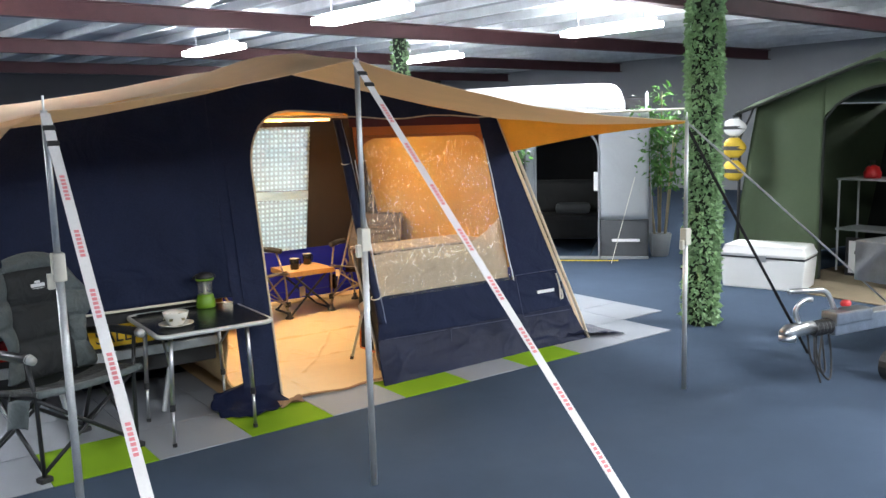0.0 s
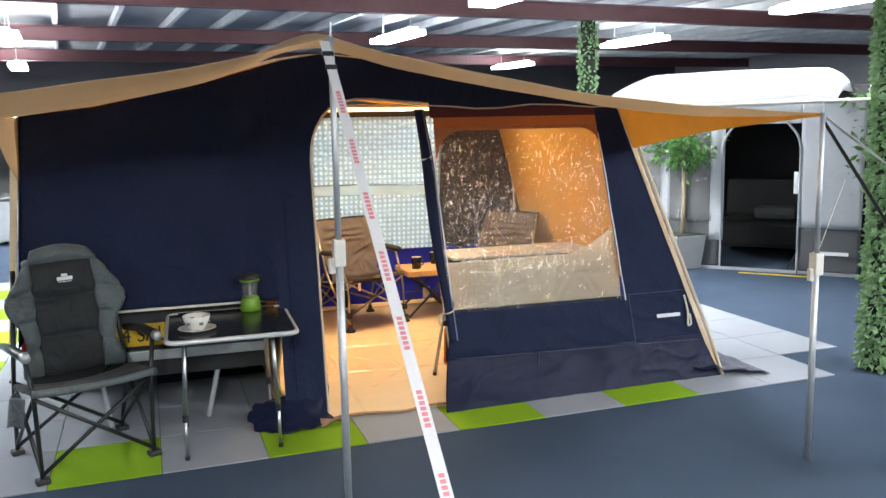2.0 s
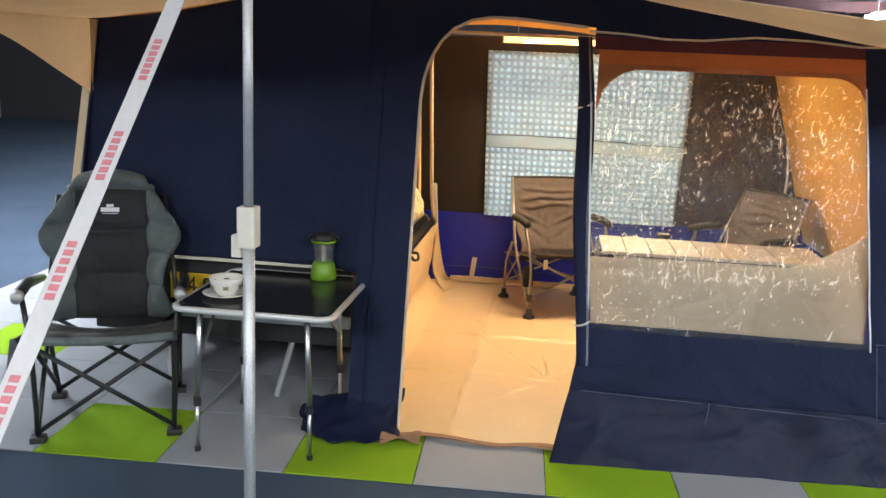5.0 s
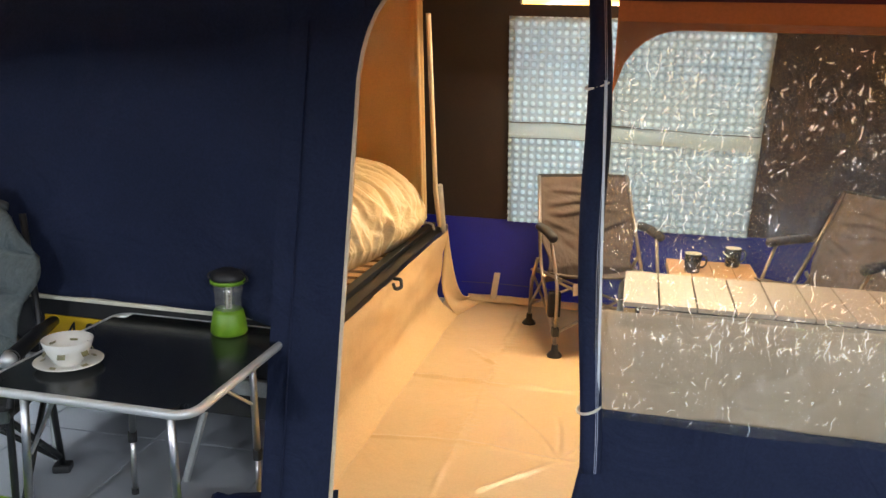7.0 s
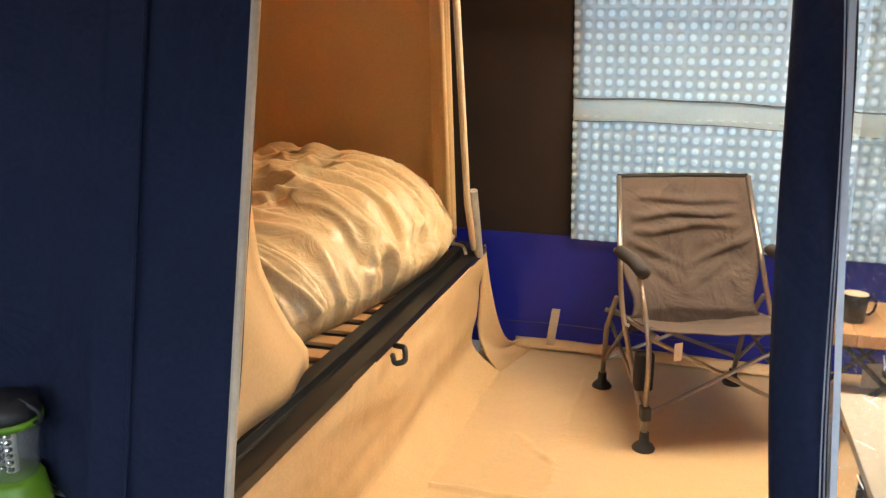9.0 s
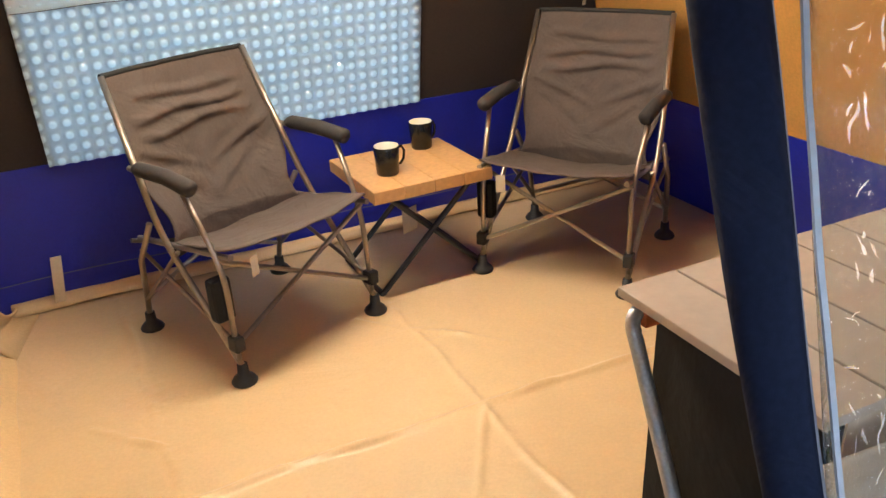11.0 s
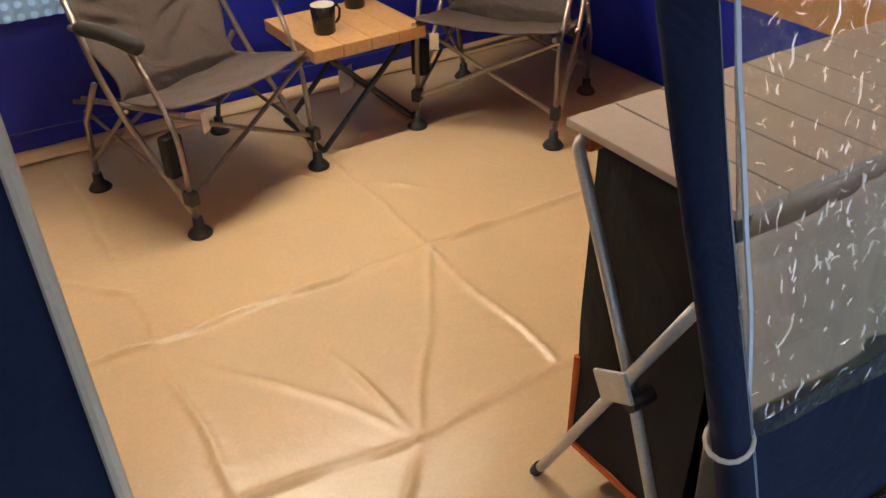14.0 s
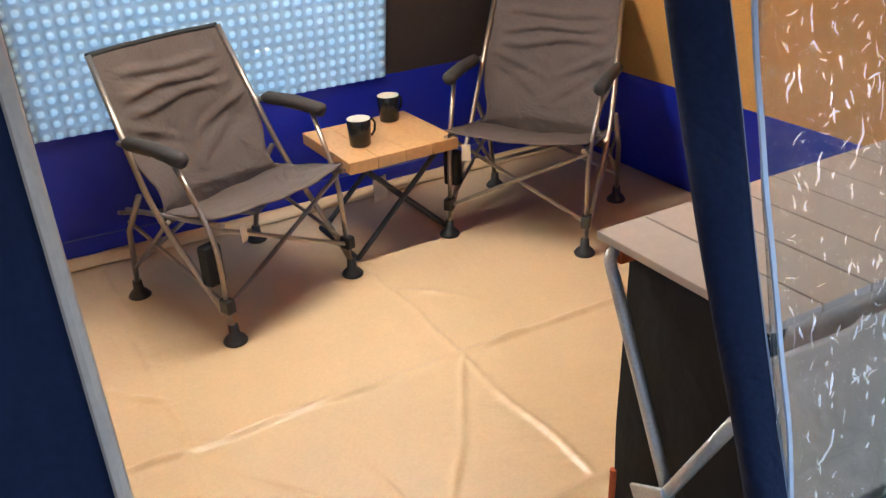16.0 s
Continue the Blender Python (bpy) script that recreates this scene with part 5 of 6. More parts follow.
def lantern():
    t = thing("camping_lantern", pose(0.508, 0.470, 0.613), "lime green battery camping lantern with clear shade", "lantern")
    part("base", lathe([(0, 0), (0.051, 0), (0.055, 0.006), (0.053, 0.03), (0.046, 0.068), (0.040, 0.076), (0, 0.076)], 28), LIME, t, "lime green base", True)
    sh = part("shade", lathe([(0.039, 0.076), (0.041, 0.12), (0.049, 0.162), (0.0475, 0.162), (0.0395, 0.12), (0.0375, 0.076)], 28), CLEAR_HARD, t, "clear plastic shade", True)
    sh.visible_shadow = False
    for k in range(7):
        for sx in (-1, 1):
            part("led", lathe([(0, 0), (0.0045, 0.001), (0.0052, 0.004), (0.0035, 0.0075), (0, 0.009)], 10, pose(sx * 0.0065, -0.006, 0.080 + 0.0108 * k)), FOIL_CHROME, t)
    part("lamp_core", tube([(0, 0.004, 0.076), (0, 0.004, 0.16)], 0.009, 10), WHITE_PL, t, "", True)
    part("collar", lathe([(0.046, 0.158), (0.052, 0.158), (0.0525, 0.168), (0.046, 0.169)], 28), LIME, t, "lime green ring under the cap", True)
    part("cap", lathe([(0, 0.165), (0.049, 0.167), (0.051, 0.176), (0.044, 0.192), (0.024, 0.200), (0, 0.202)], 28), BLACK_PL, t, "black cap", True)
    part("handle", tube(bend([(-0.051, 0, 0.163), (-0.066, 0, 0.168), (-0.062, 0, 0.182), (-0.03, 0, 0.196)], 0.01), 0.0032, 6), BLACK_PL, t)
    part("handle", tube(bend([(0.051, 0, 0.163), (0.066, 0, 0.168), (0.062, 0, 0.182), (0.03, 0, 0.196)], 0.01), 0.0032, 6), BLACK_PL, t)


CLEAR_HARD = clear_sheet("clear_hard_plastic", haze=0.05, bump=0.05)
FOIL_CHROME = material("chromed_reflector", (0.85, 0.86, 0.88), 0.08, 1.0, var=0.03)
lantern()

# trailer details
plate = part("number_plate", box(-0.235, 0.235, 0.590, 0.5985, 0.440, 0.560, 0.002), YELLOW, BOX, "yellow number plate")
letters("4 SALE", 0.115, pose(-0.02, 0.5885, 0.500, 90, 0, 0), BLACK_PL, plate, "plate_letters", squeeze=0.82)
part("bumper", box(-0.62, 0.60, 0.575, 0.60, 0.36, 0.415, 0.006), STEEL, BOX, "galvanised rear bar")
part("tail_light", box(-0.64, -0.50, 0.585, 0.615, 0.45, 0.56, 0.01), RED_L, BOX, "red tail light")
for sx in (-1, 1):
    part("wheel", tube([(-0.02 + sx * 0.48 - 0.07, 1.55, 0.25), (-0.02 + sx * 0.48 + 0.07, 1.55, 0.25)], 0.245, 28), BLACK_PL, BOX)
part("prop_stand", tube([(-0.30, 0.66, 0.42), (-0.24, 0.60, 0.01)], 0.014, 8), STEEL, BOX)
part("prop_stand", tube([(0.36, 0.66, 0.42), (0.26, 0.60, 0.01)], 0.014, 8), STEEL, BOX)
part("upper_body", box(-0.63, 0.58, 0.625, 2.55, 0.50, 0.509), BLACK_PL, BOX)


# ---- hall furniture and neighbours ----
IVY = material("ivy_leaf", (0.29, 0.45, 0.23), 0.45, var=0.5, scale=30, bump=0.1, translucent=0.2)
BAMBOO = material("bamboo_leaf", (0.07, 0.19, 0.035), 0.45, var=0.5, scale=20, bump=0.1, translucent=0.25)
BARK = material("pale_cane", (0.33, 0.26, 0.16), 0.7, var=0.25, scale=20, bump=0.3)
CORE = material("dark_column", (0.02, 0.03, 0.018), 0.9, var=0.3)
POT = material("grey_planter", (0.33, 0.34, 0.35), 0.7, var=0.12, scale=8, bump=0.15)
AW_WHITE = material("white_awning_roof", (0.52, 0.53, 0.54), 0.7, var=0.06, scale=2, bump=0.05, wrinkle=0.3, wrinkle_scale=2)
AW_GREY = material("pale_grey_awning_cloth", (0.33, 0.35, 0.37), 0.75, var=0.08, scale=3, bump=0.06, wrinkle=0.5, wrinkle_scale=2)
AW_DARK = material("dark_grey_awning_skirt", (0.07, 0.075, 0.082), 0.75, var=0.1, scale=3, bump=0.06, wrinkle=0.3)
# near black, with the shade inside the awning put into the colour
AW_BLACK = material("unlit_awning_black", (0.012, 0.012, 0.014), 0.85, var=0.2, wrinkle=0.3)
GREEN_TENT = material("olive_green_canvas", (0.060, 0.088, 0.045), 0.85, var=0.15, scale=3, weave=240, bump=0.1, wrinkle=0.4, wrinkle_scale=2)
# dark edging; on the rear wall it stands for the shade inside the tent
GREEN_DK = material("dark_green_edging_and_shade", (0.012, 0.016, 0.012), 0.9, var=0.2)
WHITE_BOX = material("white_polyester_box", (0.76, 0.76, 0.75), 0.4, var=0.05, scale=6, bump=0.04)
MAT_TAN = material("tan_floor_mat", (0.24, 0.19, 0.12), 0.9, var=0.2, grain=80, bump=0.3)
PAPER = material("white_card", (0.8, 0.8, 0.8), 0.7, var=0.04)
REDP = material("red_plastic", (0.5, 0.02, 0.02), 0.4, var=0.1)
ZINC = material("zinc_plated_steel", (0.55, 0.56, 0.57), 0.3, 0.95, var=0.2, scale=14, bump=0.05)
YEL_BAG = material("yellow_fabric", (0.62, 0.42, 0.03), 0.7, var=0.2, scale=8, wrinkle=0.4)
VINYL2 = clear_sheet("clear_awning_window", haze=0.10, bump=0.8, scale=6)
GREY_TRIM = material("grey_trim", (0.24, 0.25, 0.27), 0.6, var=0.1)


def leaves(points, size, spread, seed, long=1.0):
    """Many small folded leaves, one mesh. points: (place, outward direction)."""
    rng = random.Random(seed)
    verts, faces = [], []
    for p, out in points:
        d = Vector((out.x + rng.uniform(-spread, spread), out.y + rng.uniform(-spread, spread), out.z + rng.uniform(-spread, spread) - 0.35)).normalized()
        s = d.cross(Vector((rng.uniform(-1, 1), rng.uniform(-1, 1), rng.uniform(-1, 1)))).normalized()
        n = s.cross(d)
        L = size * rng.uniform(0.65, 1.3) * long
        w = size * rng.uniform(0.3, 0.5)
        b = len(verts)
        verts += [p, p + d * L * 0.45 + s * w + n * w * 0.3, p + d * L, p + d * L * 0.45 - s * w + n * w * 0.3, p + d * L * 0.5]
        faces += [(b, b + 1, b + 4), (b + 1, b + 2, b + 4), (b + 2, b + 3, b + 4), (b + 3, b, b + 4)]
    me = bpy.data.meshes.new("foliage")
    me.from_pydata([tuple(v) for v in verts], [], faces)
    return me


def ivy_column(x, y, r, n, seed):
    t = thing("ivy_column", pose(x, y, 0), "roof column wrapped in green artificial ivy from floor to beam", "column", "ivy columns")
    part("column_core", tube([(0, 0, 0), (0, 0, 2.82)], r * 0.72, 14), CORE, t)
    rng = random.Random(seed)
    pts = []
    for k in range(n):
        a, z = rng.uniform(0, 2 * math.pi), rng.uniform(0.03, 2.8)
        rr = r * (0.70 + 0.16 * noise.noise(Vector((math.cos(a) * 2, math.sin(a) * 2, z * 3 + seed))) + rng.uniform(0, 0.18))
        pts.append((Vector((rr * math.cos(a), rr * math.sin(a), z)), Vector((math.cos(a) * 0.7, math.sin(a) * 0.7, 0))))
    me = leaves(pts, 0.048, 0.6, seed)
    me.materials.append(IVY)
    ob = new("ivy_foliage", me)
    ob.parent = t
    ob["label"] = "dense green ivy leaves"


ivy_column(4.30, 0.04, 0.135, 5600, 1)
ivy_column(5.25, 6.0, 0.13, 1400, 2)
ivy_column(-1.72, 3.6, 0.16, 3400, 3)
ivy_column(-2.4, 9.0, 0.13, 1000, 4)


def planter(w, h):
    bm = box(-w / 2, w / 2, -w / 2, w / 2, 0, h, 0.012)
    for v in bm.verts:
        k = 0.78 + 0.22 * v.co.z / h
        v.co.x *= k
        v.co.y *= k
    return bm


def pot_tree(x, y):
    t = thing("potted_tree", pose(x, y, 0), "slim potted tree with pale trunk in a square grey planter", "potted tree")
    part("planter", planter(0.36, 0.36), POT, t, "square grey planter")
    part("soil", box(-0.17, 0.17, -0.17, 0.17, 0.355, 0.368), CORE, t)
    part("trunk", tube([(0, 0, 0.36), (0.02, 0.01, 0.7), (0.0, 0.0, 1.05), (0.02, 0, 1.45)], [0.024, 0.02, 0.018, 0.010], 10), BARK, t, "", True)
    rng = random.Random(5)
    pts = []
    for k in range(9):
        a, e = rng.uniform(0, 6.28), rng.uniform(0.1, 0.9)
        tip = Vector((0.32 * math.cos(a), 0.32 * math.sin(a), 1.15 + 0.5 * e))
        part("branch", tube([(0.01, 0, 0.98 + 0.3 * e), tuple(tip)], [0.007, 0.003], 6), BARK, t)
        for q in range(75):
            c = Vector((0.01, 0, 1.0 + 0.3 * e)).lerp(tip, rng.uniform(0.25, 1.15))
            c += Vector((rng.gauss(0, 0.06), rng.gauss(0, 0.06), rng.gauss(0, 0.06)))
            pts.append((c, (c - Vector((0, 0, 1.2))).normalized() * 0.6))
    me = leaves(pts, 0.05, 0.7, 6, 1.6)
    me.materials.append(BAMBOO)
    ob = new("crown", me)
    ob.parent = t


pot_tree(5.22, 3.72)


def bamboo(x, y):
    t = thing("potted_bamboo", pose(x, y, 0), "tall artificial bamboo with thin canes in a small grey pot", "potted bamboo")
    part("pot", lathe([(0, 0), (0.10, 0), (0.14, 0.26), (0.13, 0.27), (0, 0.26)], 20), POT, t, "small grey pot", True)
    rng = random.Random(9)
    pts = []
    for k in range(8):
        a = rng.uniform(0, 6.28)
        b, e = Vector((0.07 * math.cos(a), 0.07 * math.sin(a), 0.2)), Vector((0.22 * math.cos(a), 0.22 * math.sin(a), rng.uniform(1.5, 1.95)))
        part("cane", tube([tuple(b), tuple(b.lerp(e, 0.5)), tuple(e)], [0.012, 0.010, 0.006], 8), BARK, t)
        for q in range(110):
            c = b.lerp(e, rng.uniform(0.45, 1.05)) + Vector((rng.gauss(0, 0.09), rng.gauss(0, 0.09), rng.gauss(0, 0.05)))
            pts.append((c, Vector((rng.uniform(-1, 1), rng.uniform(-1, 1), -0.1))))
    me = leaves(pts, 0.045, 0.5, 8, 2.4)
    me.materials.append(BAMBOO)
    ob = new("foliage", me)
    ob.parent = t


bamboo(6.72, 2.62)


def grey_awning():
    """A pale caravan awning: open front with clear windows, white roof."""
    t = thing("caravan_awning", pose(4.72, 4.38, 0, 0, 0, -46.2), "pale grey caravan awning with white roof, clear windows and open front", "awning")
    W, DEP, E = 2.52, 2.2, 1.72

    def roof_fn(u, v):
        x = -0.15 + (W - 0.12) * u
        rise = 0.36 * math.sin(math.pi * min(0.5, v * 1.1)) ** 0.7
        end = min(1.0, (1 - u) / 0.06, u / 0.16)
        return (x, -0.02 + DEP * v, E - 0.02 + rise * (0.35 + 0.65 * end ** 0.5) + 0.02 * math.sin(3 * u))
    part("roof", cloth(roof_fn, 40, 16, 0.01), AW_WHITE, t, "white taut awning roof", True)
    part("front_bar", tube([(-0.1, -0.03, E - 0.03), (W + 0.55, -0.03, E + 0.0)], 0.014, 8), WHITE_PL, t, "white front bar")

    def wall(x0, x1, z0, z1, mat, lab="", amp=0.02, nm="wall", y=0.0):
        part(nm, cloth(lambda u, v: (x0 + (x1 - x0) * u, y + amp * math.sin(5 * (x0 + (x1 - x0) * u) + 2 * v) + wob(x0 + u, v, amp, 3, x0), z0 + (z1 - z0) * v), 14, 14, 0.005), mat, t, lab, True)
    wall(1.95, W, 0.46, E, AW_GREY, "pale grey front panel")
    wall(1.95, W, 0.02, 0.465, AW_DARK, "dark grey lower panel", 0.012, "skirt")
    wall(0.0, 1.18, 0.02, 0.50, AW_DARK, "dark grey lower panel", 0.012, "skirt")
    wall(0.0, 0.12, 0.5, E, AW_GREY, "", 0.01, "window_post")
    wall(0.56, 0.66, 0.5, E, AW_GREY, "", 0.01, "window_post")
    wall(1.08, 1.22, 0.3, E, AW_GREY, "", 0.01, "window_post")
    wall(0.10, 0.58, 0.5, 1.6, VINYL2, "crinkled clear window", 0.03, "window_sheet")
    wall(0.64, 1.10, 0.5, 1.6, VINYL2, "crinkled clear window", 0.03, "window_sheet")
    wall(1.18, 1.97, 1.50, E, AW_GREY, "", 0.006, "door_header")
    for x in (1.20, 1.95):
        part("door_edge", tube(bend([(x, -0.02, 0.02), (x, -0.02, 1.35), (x + (0.14 if x < 1.5 else -0.14), -0.02, 1.52)], 0.14), 0.012, 8), GREY_TRIM, t)
    part("side_wall", cloth(lambda u, v: (W + 0.05 * (1 - v), DEP * u, 0.02 + (E + 0.25 * math.sin(math.pi * min(0.5, u)) - 0.02) * v), 12, 12, 0.005), AW_GREY, t)
    # far side, back and ceiling cloth are blackened to stand for the unlit interior
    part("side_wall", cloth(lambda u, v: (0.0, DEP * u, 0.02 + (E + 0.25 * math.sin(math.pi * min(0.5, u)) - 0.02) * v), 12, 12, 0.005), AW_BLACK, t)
    part("rear_wall", box(0, W, DEP - 0.02, DEP, 0, E + 0.2), AW_BLACK, t, "rear wall, coloured black for the unlit interior")
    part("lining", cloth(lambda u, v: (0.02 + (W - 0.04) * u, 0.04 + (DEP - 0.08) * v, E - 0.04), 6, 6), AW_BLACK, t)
    part("ground_bar", box(0.0, W, -0.06, -0.02, 0.0, 0.03, 0.005), GREY_TRIM, t)
    part("maker_mark", box(2.10, 2.42, -0.03, -0.026, 0.20, 0.235), WHITE_INK, t, "white printed mark")
    part("guy_line", tube([(2.36, -0.02, 0.95), (2.10, -0.42, 0.01)], 0.004, 5), WHITE_PL, t)
    return t


grey_awning()
part("floor_strip", box(0, 0.75, 0, 0.03, 0.0, 0.008), YEL_BAG, tagged(thing("tape_mark", pose(5.55, 3.20, 0, 0, 0, -46), "yellow tape mark on the carpet", "tape"), kind=""))


def dark_bench(x, y):
    t = thing("sofa", pose(x, y, 0, 0, 0, -46), "dark sofa with grey cushions inside the unlit awning", "sofa")
    # seat and back take the same blackened colour, shade included
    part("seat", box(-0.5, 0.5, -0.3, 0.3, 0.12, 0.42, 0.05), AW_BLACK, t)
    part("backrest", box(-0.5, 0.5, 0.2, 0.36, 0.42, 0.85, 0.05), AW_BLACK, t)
    part("cushion", box(-0.15, 0.3, -0.1, 0.15, 0.42, 0.56, 0.06), AW_DARK, t, "grey cushion")
    for sx in (-0.45, 0.45):
        for sy in (-0.25, 0.3):
            part("leg", tube([(sx, sy, 0), (sx, sy, 0.14)], 0.02, 8), BLACK_PL, t)


dark_bench(6.55, 4.05)


def sign_stand(x, y):
    t = thing("sign_stand", pose(x, y, 0, 0, 0, -44), "white card sign with a letter on a thin black stand", "sign")
    part("card", box(-0.09, 0.09, -0.006, 0.0, 0.80, 1.02, 0.002), PAPER, t)
    letters("B", 0.11, pose(0, -0.008, 0.93, 90, 0, 0), BLACK_PL, t, "card_letter")
    part("pole", tube([(0, 0.008, 0.05), (0, 0.008, 0.98)], 0.007, 8), BLACK_PL, t)
    for k in range(3):
        a = k * 2.094 + 0.4
        part("leg", tube([(0, 0.008, 0.28), (0.18 * math.cos(a), 0.008 + 0.18 * math.sin(a), 0.005)], 0.006, 6), BLACK_PL, t)


sign_stand(6.12, 2.98)


def green_tent():
    t = thing("green_tent", pose(6.6, 1.62, 0, 0, 0, -90), "olive green canvas tent with a wide arched open front", "tent")
    W, DEP = 3.4, 2.6

    def eave(x):
        return 2.165 - 0.32 * abs(x - 1.75)

    def flank(v):
        """The side walls lean in towards the eaves."""
        return 0.08 + 0.31 * v

    def arch2(x):
        return 1.60 + 0.26 * (1 - abs((x - 1.86) / 0.72) ** 2.4)
    part("front_panel", cloth(lambda u, v: (flank(v) + (1.14 - flank(v)) * u, 0.02 * math.sin(6 * u + v), 0.01 + (eave(0.39 + 0.75 * u) - 0.01) * v), 16, 16), GREEN_TENT, t, "olive green front panel", True)
    part("front_panel", cloth(lambda u, v: (2.58 + (0.72 - 0.2 * v) * u, 0.02 * math.sin(6 * u + v), 0.01 + (eave(2.58 + 0.6 * u) - 0.01) * v), 16, 16), GREEN_TENT, t, "", True)
    part("front_header", cloth(lambda u, v: (1.14 + 1.44 * u, 0.0, arch2(1.14 + 1.44 * u) * (1 - v) + eave(1.14 + 1.44 * u) * v), 24, 6), GREEN_TENT, t)
    part("door_edge", tube([(1.14, -0.01, 0.02), (1.14, -0.01, 1.1), (1.15, -0.01, 1.55)] + [(1.14 + 1.44 * k / 12, -0.01, arch2(1.14 + 1.44 * k / 12)) for k in range(1, 12)] + [(2.57, -0.01, 1.55), (2.58, -0.01, 0.02)], 0.014, 8), GREEN_DK, t)
    part("roof", cloth(lambda u, v: (0.30 + 2.95 * u, -0.22 + (DEP + 0.2) * v, eave(0.36 + 2.84 * u) + 0.02 - 0.10 * max(0, 0.1 - v) * 10), 30, 10), GREEN_TENT, t, "green canvas roof with dark edge", True)
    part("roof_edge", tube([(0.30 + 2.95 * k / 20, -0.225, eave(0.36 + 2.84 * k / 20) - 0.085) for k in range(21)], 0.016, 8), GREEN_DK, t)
    part("side_wall", cloth(lambda u, v: (flank(v) - 0.02 * math.sin(5 * u), DEP * u, 0.01 + 1.71 * v), 12, 10), GREEN_TENT, t)
    part("side_wall", cloth(lambda u, v: (3.3 - 0.2 * v, DEP * u, 0.01 + 1.72 * v), 12, 10), GREEN_TENT, t)
    # rear canvas coloured dark for the shaded interior
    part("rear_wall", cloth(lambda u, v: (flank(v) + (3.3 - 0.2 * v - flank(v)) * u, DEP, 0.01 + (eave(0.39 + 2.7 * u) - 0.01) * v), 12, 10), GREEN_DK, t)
    part("guy_line", tube([(0.39, -0.05, 1.7), (-0.15, -0.5, 0.01)], 0.010, 6), STRAP_K, t)
    part("floor_mat", box(0.85, 3.0, -0.7, DEP - 0.05, 0.002, 0.012, 0.003), MAT_TAN, t, "tan mat in the entrance")
    s = thing("shelf_rack", pose(7.35, 0.25, 0.013, 0, 0, -90), "steel tube rack with shelves inside the green tent", "shelf rack")
    for sx in (-0.4, 0.4):
        for sy in (-0.18, 0.18):
            part("post", tube([(sx, sy, 0), (sx, sy, 0.95)], 0.012, 8), STEEL, s)
    for z in (0.42, 0.93):
        part("shelf", box(-0.42, 0.42, -0.2, 0.2, z, z + 0.02, 0.004), STEEL, s)
    k = thing("kettle", pose(7.3, 0.38, 0.965), "small red kettle standing on the rack", "kettle")
    part("body", lathe([(0, 0), (0.08, 0), (0.085, 0.05), (0.06, 0.11), (0.02, 0.13), (0, 0.13)], 20), REDP, k, "", True)
    part("handle", tube([(-0.05, 0, 0.11), (-0.04, 0, 0.17), (0.04, 0, 0.17), (0.05, 0, 0.11)], 0.006, 6), BLACK_PL, k)
    c = thing("framed_card", pose(7.0, 0.30, 0.013, 0, 0, -80), "dark framed white card leaning in the tent", "framed card")
    part("frame", box(-0.14, 0.14, -0.02, 0.02, 0, 0.38, 0.004), BLACK_PL, c)
    part("card", box(-0.105, 0.105, -0.024, -0.02, 0.03, 0.35), PAPER, c)
    part("mark", box(-0.05, 0.05, -0.027, -0.024, 0.22, 0.25), BLACK_PL, c)
    return t


green_tent()


def storage_box():
    t = thing("storage_box", pose(5.86, 0.58, 0, 0, 0, -72), "white lidded storage box with dark seal standing on the carpet", "storage box")
    bm = box(-0.40, 0.38, -0.05, 0.36, 0.0, 0.29, 0.02)
    for v in bm.verts:
        v.co.x *= 0.94 + 0.06 * v.co.z / 0.29
    part("body", bm, WHITE_BOX, t)
    part("seal", box(-0.395, 0.375, -0.052, 0.362, 0.288, 0.302, 0.003), BLACK_PL, t, "dark rubber seal")
    bm = box(-0.405, 0.385, -0.06, 0.37, 0.30, 0.41, 0.03)
    for v in bm.verts:
        if v.co.z > 0.36:
            v.co.x *= 0.93
            v.co.y = 0.155 + (v.co.y - 0.155) * 0.9
    part("lid", bm, WHITE_BOX, t)
    part("latch", box(-0.05, 0.03, -0.07, -0.05, 0.26, 0.32, 0.004), GREY_TRIM, t)


storage_box()


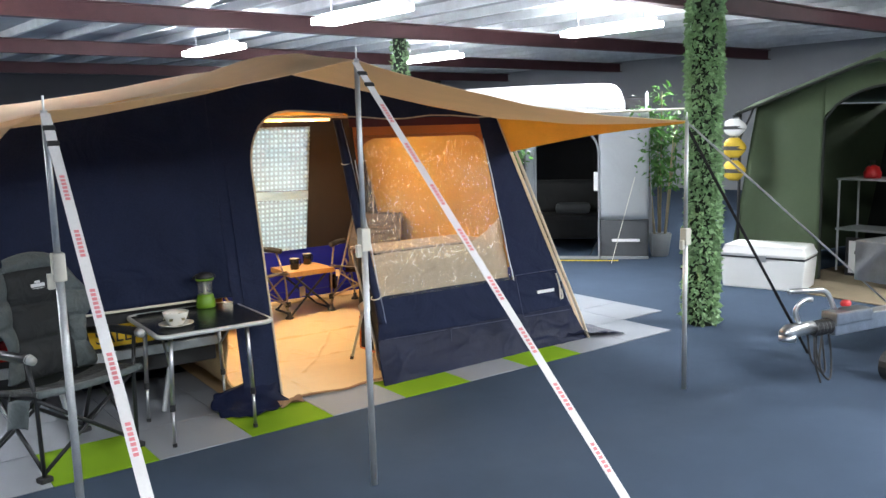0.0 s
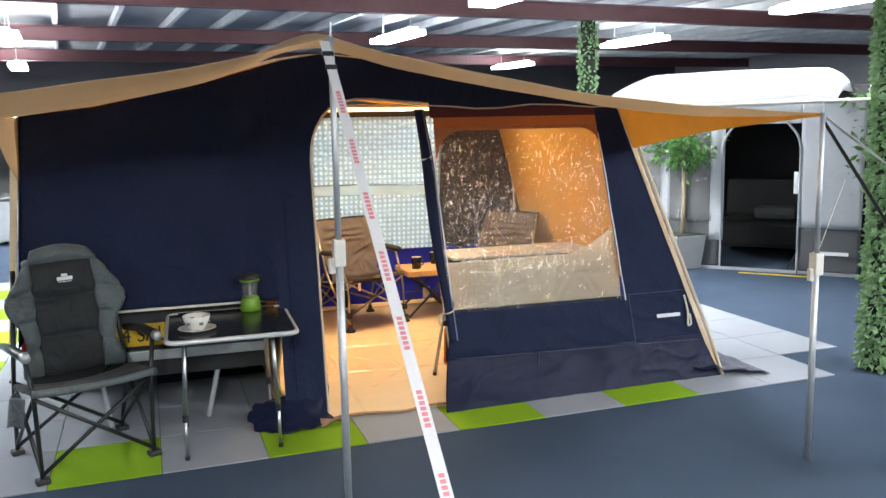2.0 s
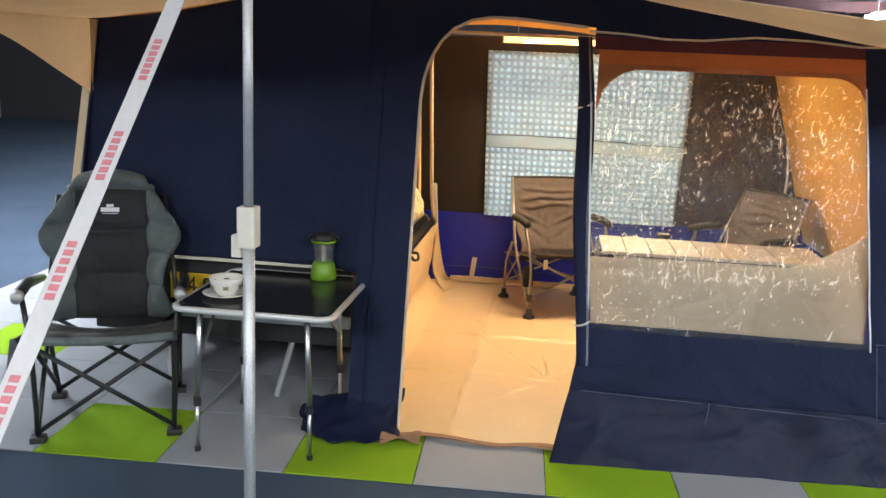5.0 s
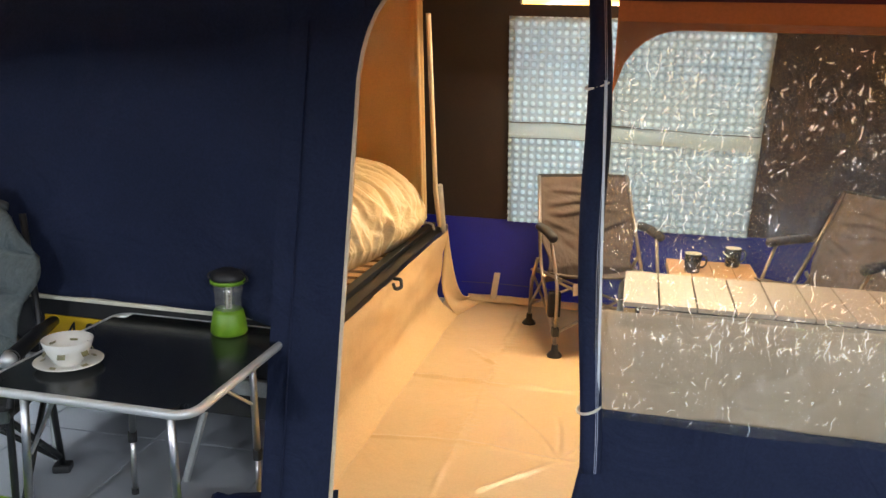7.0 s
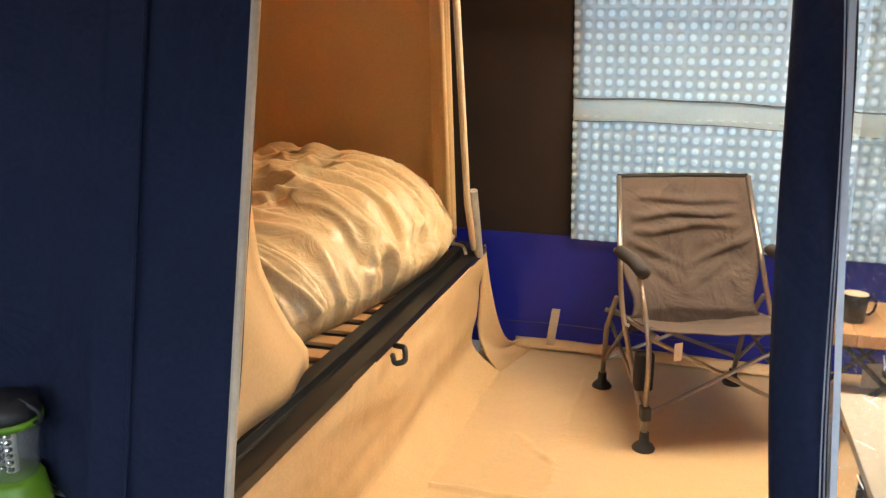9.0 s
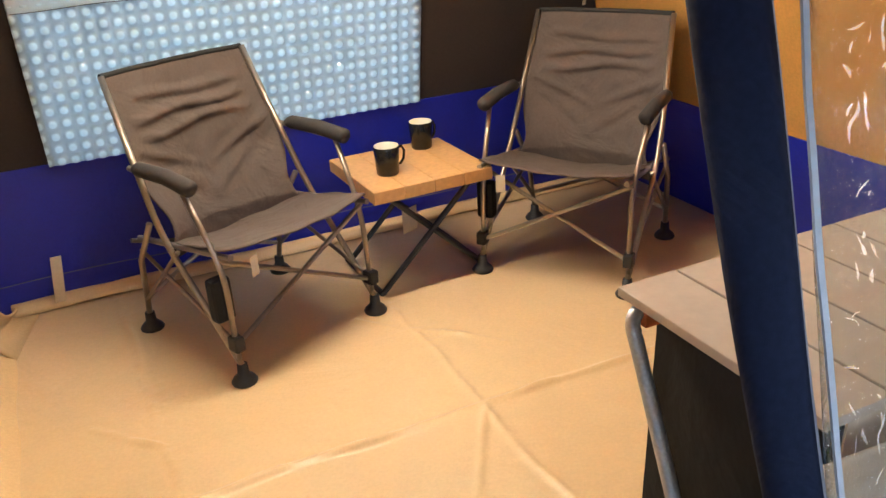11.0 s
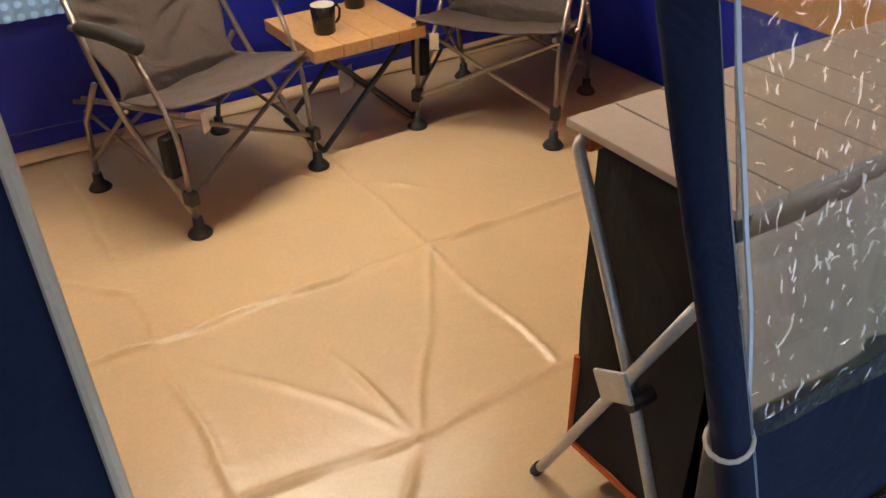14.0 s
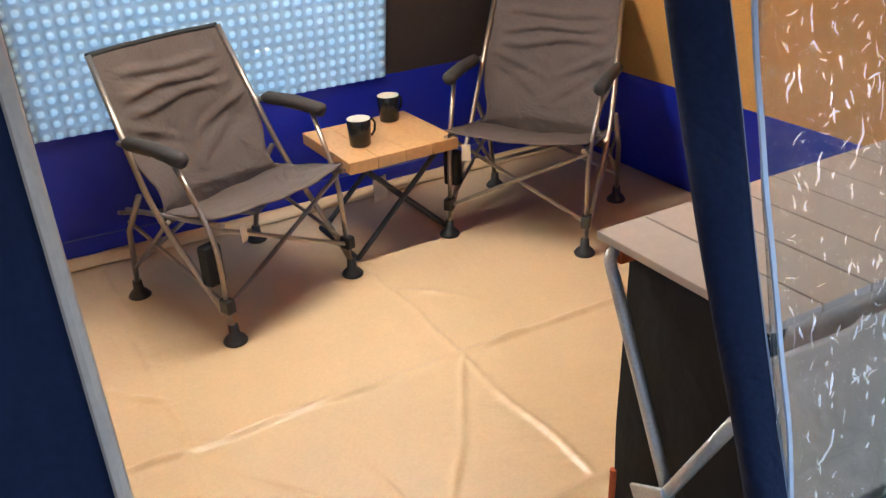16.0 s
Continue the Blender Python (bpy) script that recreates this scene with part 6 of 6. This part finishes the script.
def car_trailer():
    t = thing("small_trailer", pose(2.96, -1.60, 0, 0, 0, -8), "galvanised trailer drawbar with coupling head and black cable", "trailer")
    z = 0.45
    part("coupling_head", tube([(-0.02, 0, z - 0.01), (0.02, 0, z), (0.12, 0, z + 0.005), (0.20, 0, z + 0.005)], [0.03, 0.042, 0.036, 0.034], 14), ZINC, t, "zinc plated ball coupling", True)
    part("coupling_lip", tube([(0.015, 0, z - 0.045), (0.015, 0, z - 0.015)], 0.046, 16), ZINC, t, "", True)
    part("coupling_handle", tube(bend([(0.10, 0, z + 0.03), (0.06, 0, z + 0.12), (0.13, 0, z + 0.165), (0.19, 0, z + 0.16)], 0.04), 0.013, 8), ZINC, t, "curved coupling handle", True)
    part("brake_lever", tube(bend([(0.42, 0.03, z + 0.05), (0.34, 0.03, z + 0.19), (0.05, 0.03, z + 0.215)], 0.05), 0.015, 8), ZINC, t, "", True)
    part("release_knob", lathe([(0, 0), (0.026, 0.004), (0.03, 0.02), (0.02, 0.034), (0, 0.036)], 14, pose(0.46, 0.0, z + 0.09)), REDP, t, "red release knob", True)
    part("bellows", tube([(0.20 + 0.014 * k, 0, z - 0.005) for k in range(11)], [0.045 if k % 2 else 0.036 for k in range(11)], 14), BLACK_PL, t, "black rubber bellows")
    part("drawbar", box(0.33, 1.7, -0.045, 0.045, z - 0.055, z + 0.045, 0.008), ZINC, t)
    part("gearbox", box(0.33, 0.62, -0.055, 0.055, z + 0.0, z + 0.075, 0.012), ZINC, t)
    for k in range(3):
        y = -0.05 + 0.05 * k
        part("cable", tube(bend([(0.22, y, z - 0.03), (0.16 + 0.03 * k, y - 0.03, z - 0.20), (0.24 + 0.02 * k, y - 0.05, z - 0.30 + 0.03 * k), (0.30, y, z - 0.16), (0.27, y, z - 0.03)], 0.08), 0.006, 6), BLACK_PL, t, "black hanging cable")
    part("plug_cable", tube([(0.28, 0.04, z - 0.03), (0.30, 0.05, z - 0.25), (0.33, 0.04, z - 0.34)], 0.006, 6), BLACK_PL, t)
    part("load_bed", box(1.35, 3.2, -0.65, 0.65, z + 0.05, z + 0.32, 0.01), ZINC, t)
    part("jockey_tube", tube([(1.0, 0.08, 0.1), (1.0, 0.08, 0.75)], 0.024, 10), ZINC, t)
    part("jockey_wheel", tube([(1.0, 0.05, 0.1), (1.0, 0.11, 0.1)], 0.1, 18), BLACK_PL, t)
    for s in (-1, 1):
        part("wheel", tube([(2.3, s * 0.70, 0.27), (2.3, s * 0.84, 0.27)], 0.27, 24), BLACK_PL, t)


car_trailer()


def far_awning():
    """A neighbour behind the tent's bed side: dark arched awning with a grey bed in it."""
    t = thing("dome_awning", pose(-2.3, 8.6, 0, 0, 0, 4), "dark dome awning with arched opening and pale roof stripes", "awning")
    part("front", cloth(lambda u, v: (0.9 * math.cos(math.pi * (1 - u)) * (0.72 + 0.28 * v), 0.0, (0.05 + 1.35 * math.sin(math.pi * u) ** 0.45) * 1.0 + 0.28 * v * math.sin(math.pi * u)), 36, 4, 0.02), AW_DARK, t, "dark arched front")
    for x in (-0.5, 0.5):
        part("roof_stripe", cloth(lambda u, v: (x - 0.42 + 0.84 * u, -0.03 + 0.1 * v, 1.70 - 0.16 * (2 * u - 1) ** 2 * 0.3 + 0.12 * v), 8, 3, 0.01), AW_WHITE, t, "pale roof stripe")
    part("interior", box(-1.1, 1.1, 1.6, 1.63, 0, 1.75), AW_GREY, t, "grey inner wall")
    part("roof", box(-1.1, 1.1, 0.02, 1.6, 1.62, 1.66), AW_DARK, t)
    part("side", box(-1.12, -1.08, 0.02, 1.6, 0, 1.64), AW_DARK, t)
    part("side", box(1.08, 1.12, 0.02, 1.6, 0, 1.64), AW_DARK, t)
    b = thing("camp_bed", pose(-2.4, 9.3, 0, 0, 0, 4), "grey made-up bed inside the dome awning", "bed")
    part("base", box(-0.8, 0.8, -0.35, 0.6, 0.05, 0.62, 0.03), AW_GREY, b)
    part("bedding", cloth(lambda u, v: (-0.8 + 1.6 * u, -0.35 + 0.95 * v, 0.64 + 0.08 * abs(noise.noise(Vector((u * 9, v * 6, 2))))), 30, 20, 0.03), AW_GREY, b, "", True)
    w = thing("gas_locker", pose(-1.45, 7.6, 0, 0, 0, 8), "white plastic gas locker standing on the carpet", "locker")
    part("body", box(-0.22, 0.22, -0.2, 0.2, 0.05, 0.52, 0.03), WHITE_BOX, w)
    part("band", box(-0.225, 0.225, -0.205, 0.205, 0.50, 0.57, 0.01), GREY_TRIM, w)
    part("lid", box(-0.235, 0.235, -0.215, 0.215, 0.57, 0.95, 0.06), WHITE_BOX, w)
    part("stand", box(-0.18, 0.18, -0.16, 0.16, 0.0, 0.06), BLACK_PL, w)


far_awning()


def hanging_bags():
    t = thing("bag_stand", pose(6.45, 1.32, 0), "display stand with yellow and black bags hanging", "display stand")
    part("pole", tube([(0, 0, 0.02), (0, 0, 1.68)], 0.016, 10), BLACK_PL, t, "", True)
    part("base", lathe([(0, 0), (0.16, 0), (0.16, 0.012), (0.03, 0.024), (0, 0.024)], 24), BLACK_PL, t, "", True)
    part("arm", tube([(0, 0, 1.62), (-0.16, -0.04, 1.62)], 0.010, 8), BLACK_PL, t)
    for z, h, m in ((1.42, 0.17, PAPER), (1.20, 0.20, YEL_BAG), (0.97, 0.20, YEL_BAG)):
        def side(u, v, z=z, h=h):
            a = 2 * math.pi * u
            q = math.sin(math.pi * min(0.98, max(0.02, v))) ** 0.35
            return (-0.15 + 0.055 * q * math.cos(a), -0.05 + 0.125 * q * math.sin(a) + 0.01 * math.sin(9 * v), z + h * v)
        bag = part("bag", cloth(side, 24, 12, 0.004), m, t, "", True)
        part("bag_band", cloth(lambda u, v, z=z, h=h: (-0.15 + 0.058 * math.cos(6.2832 * u), -0.05 + 0.128 * math.sin(6.2832 * u), z + h * (0.38 + 0.2 * v)), 24, 2, 0.004), BLACK_PL, bag, "black band")
        part("bag_hook", tube([(-0.15, -0.04, z + h), (-0.15, -0.04, z + h + 0.035)], 0.004, 6), BLACK_PL, bag)


hanging_bags()
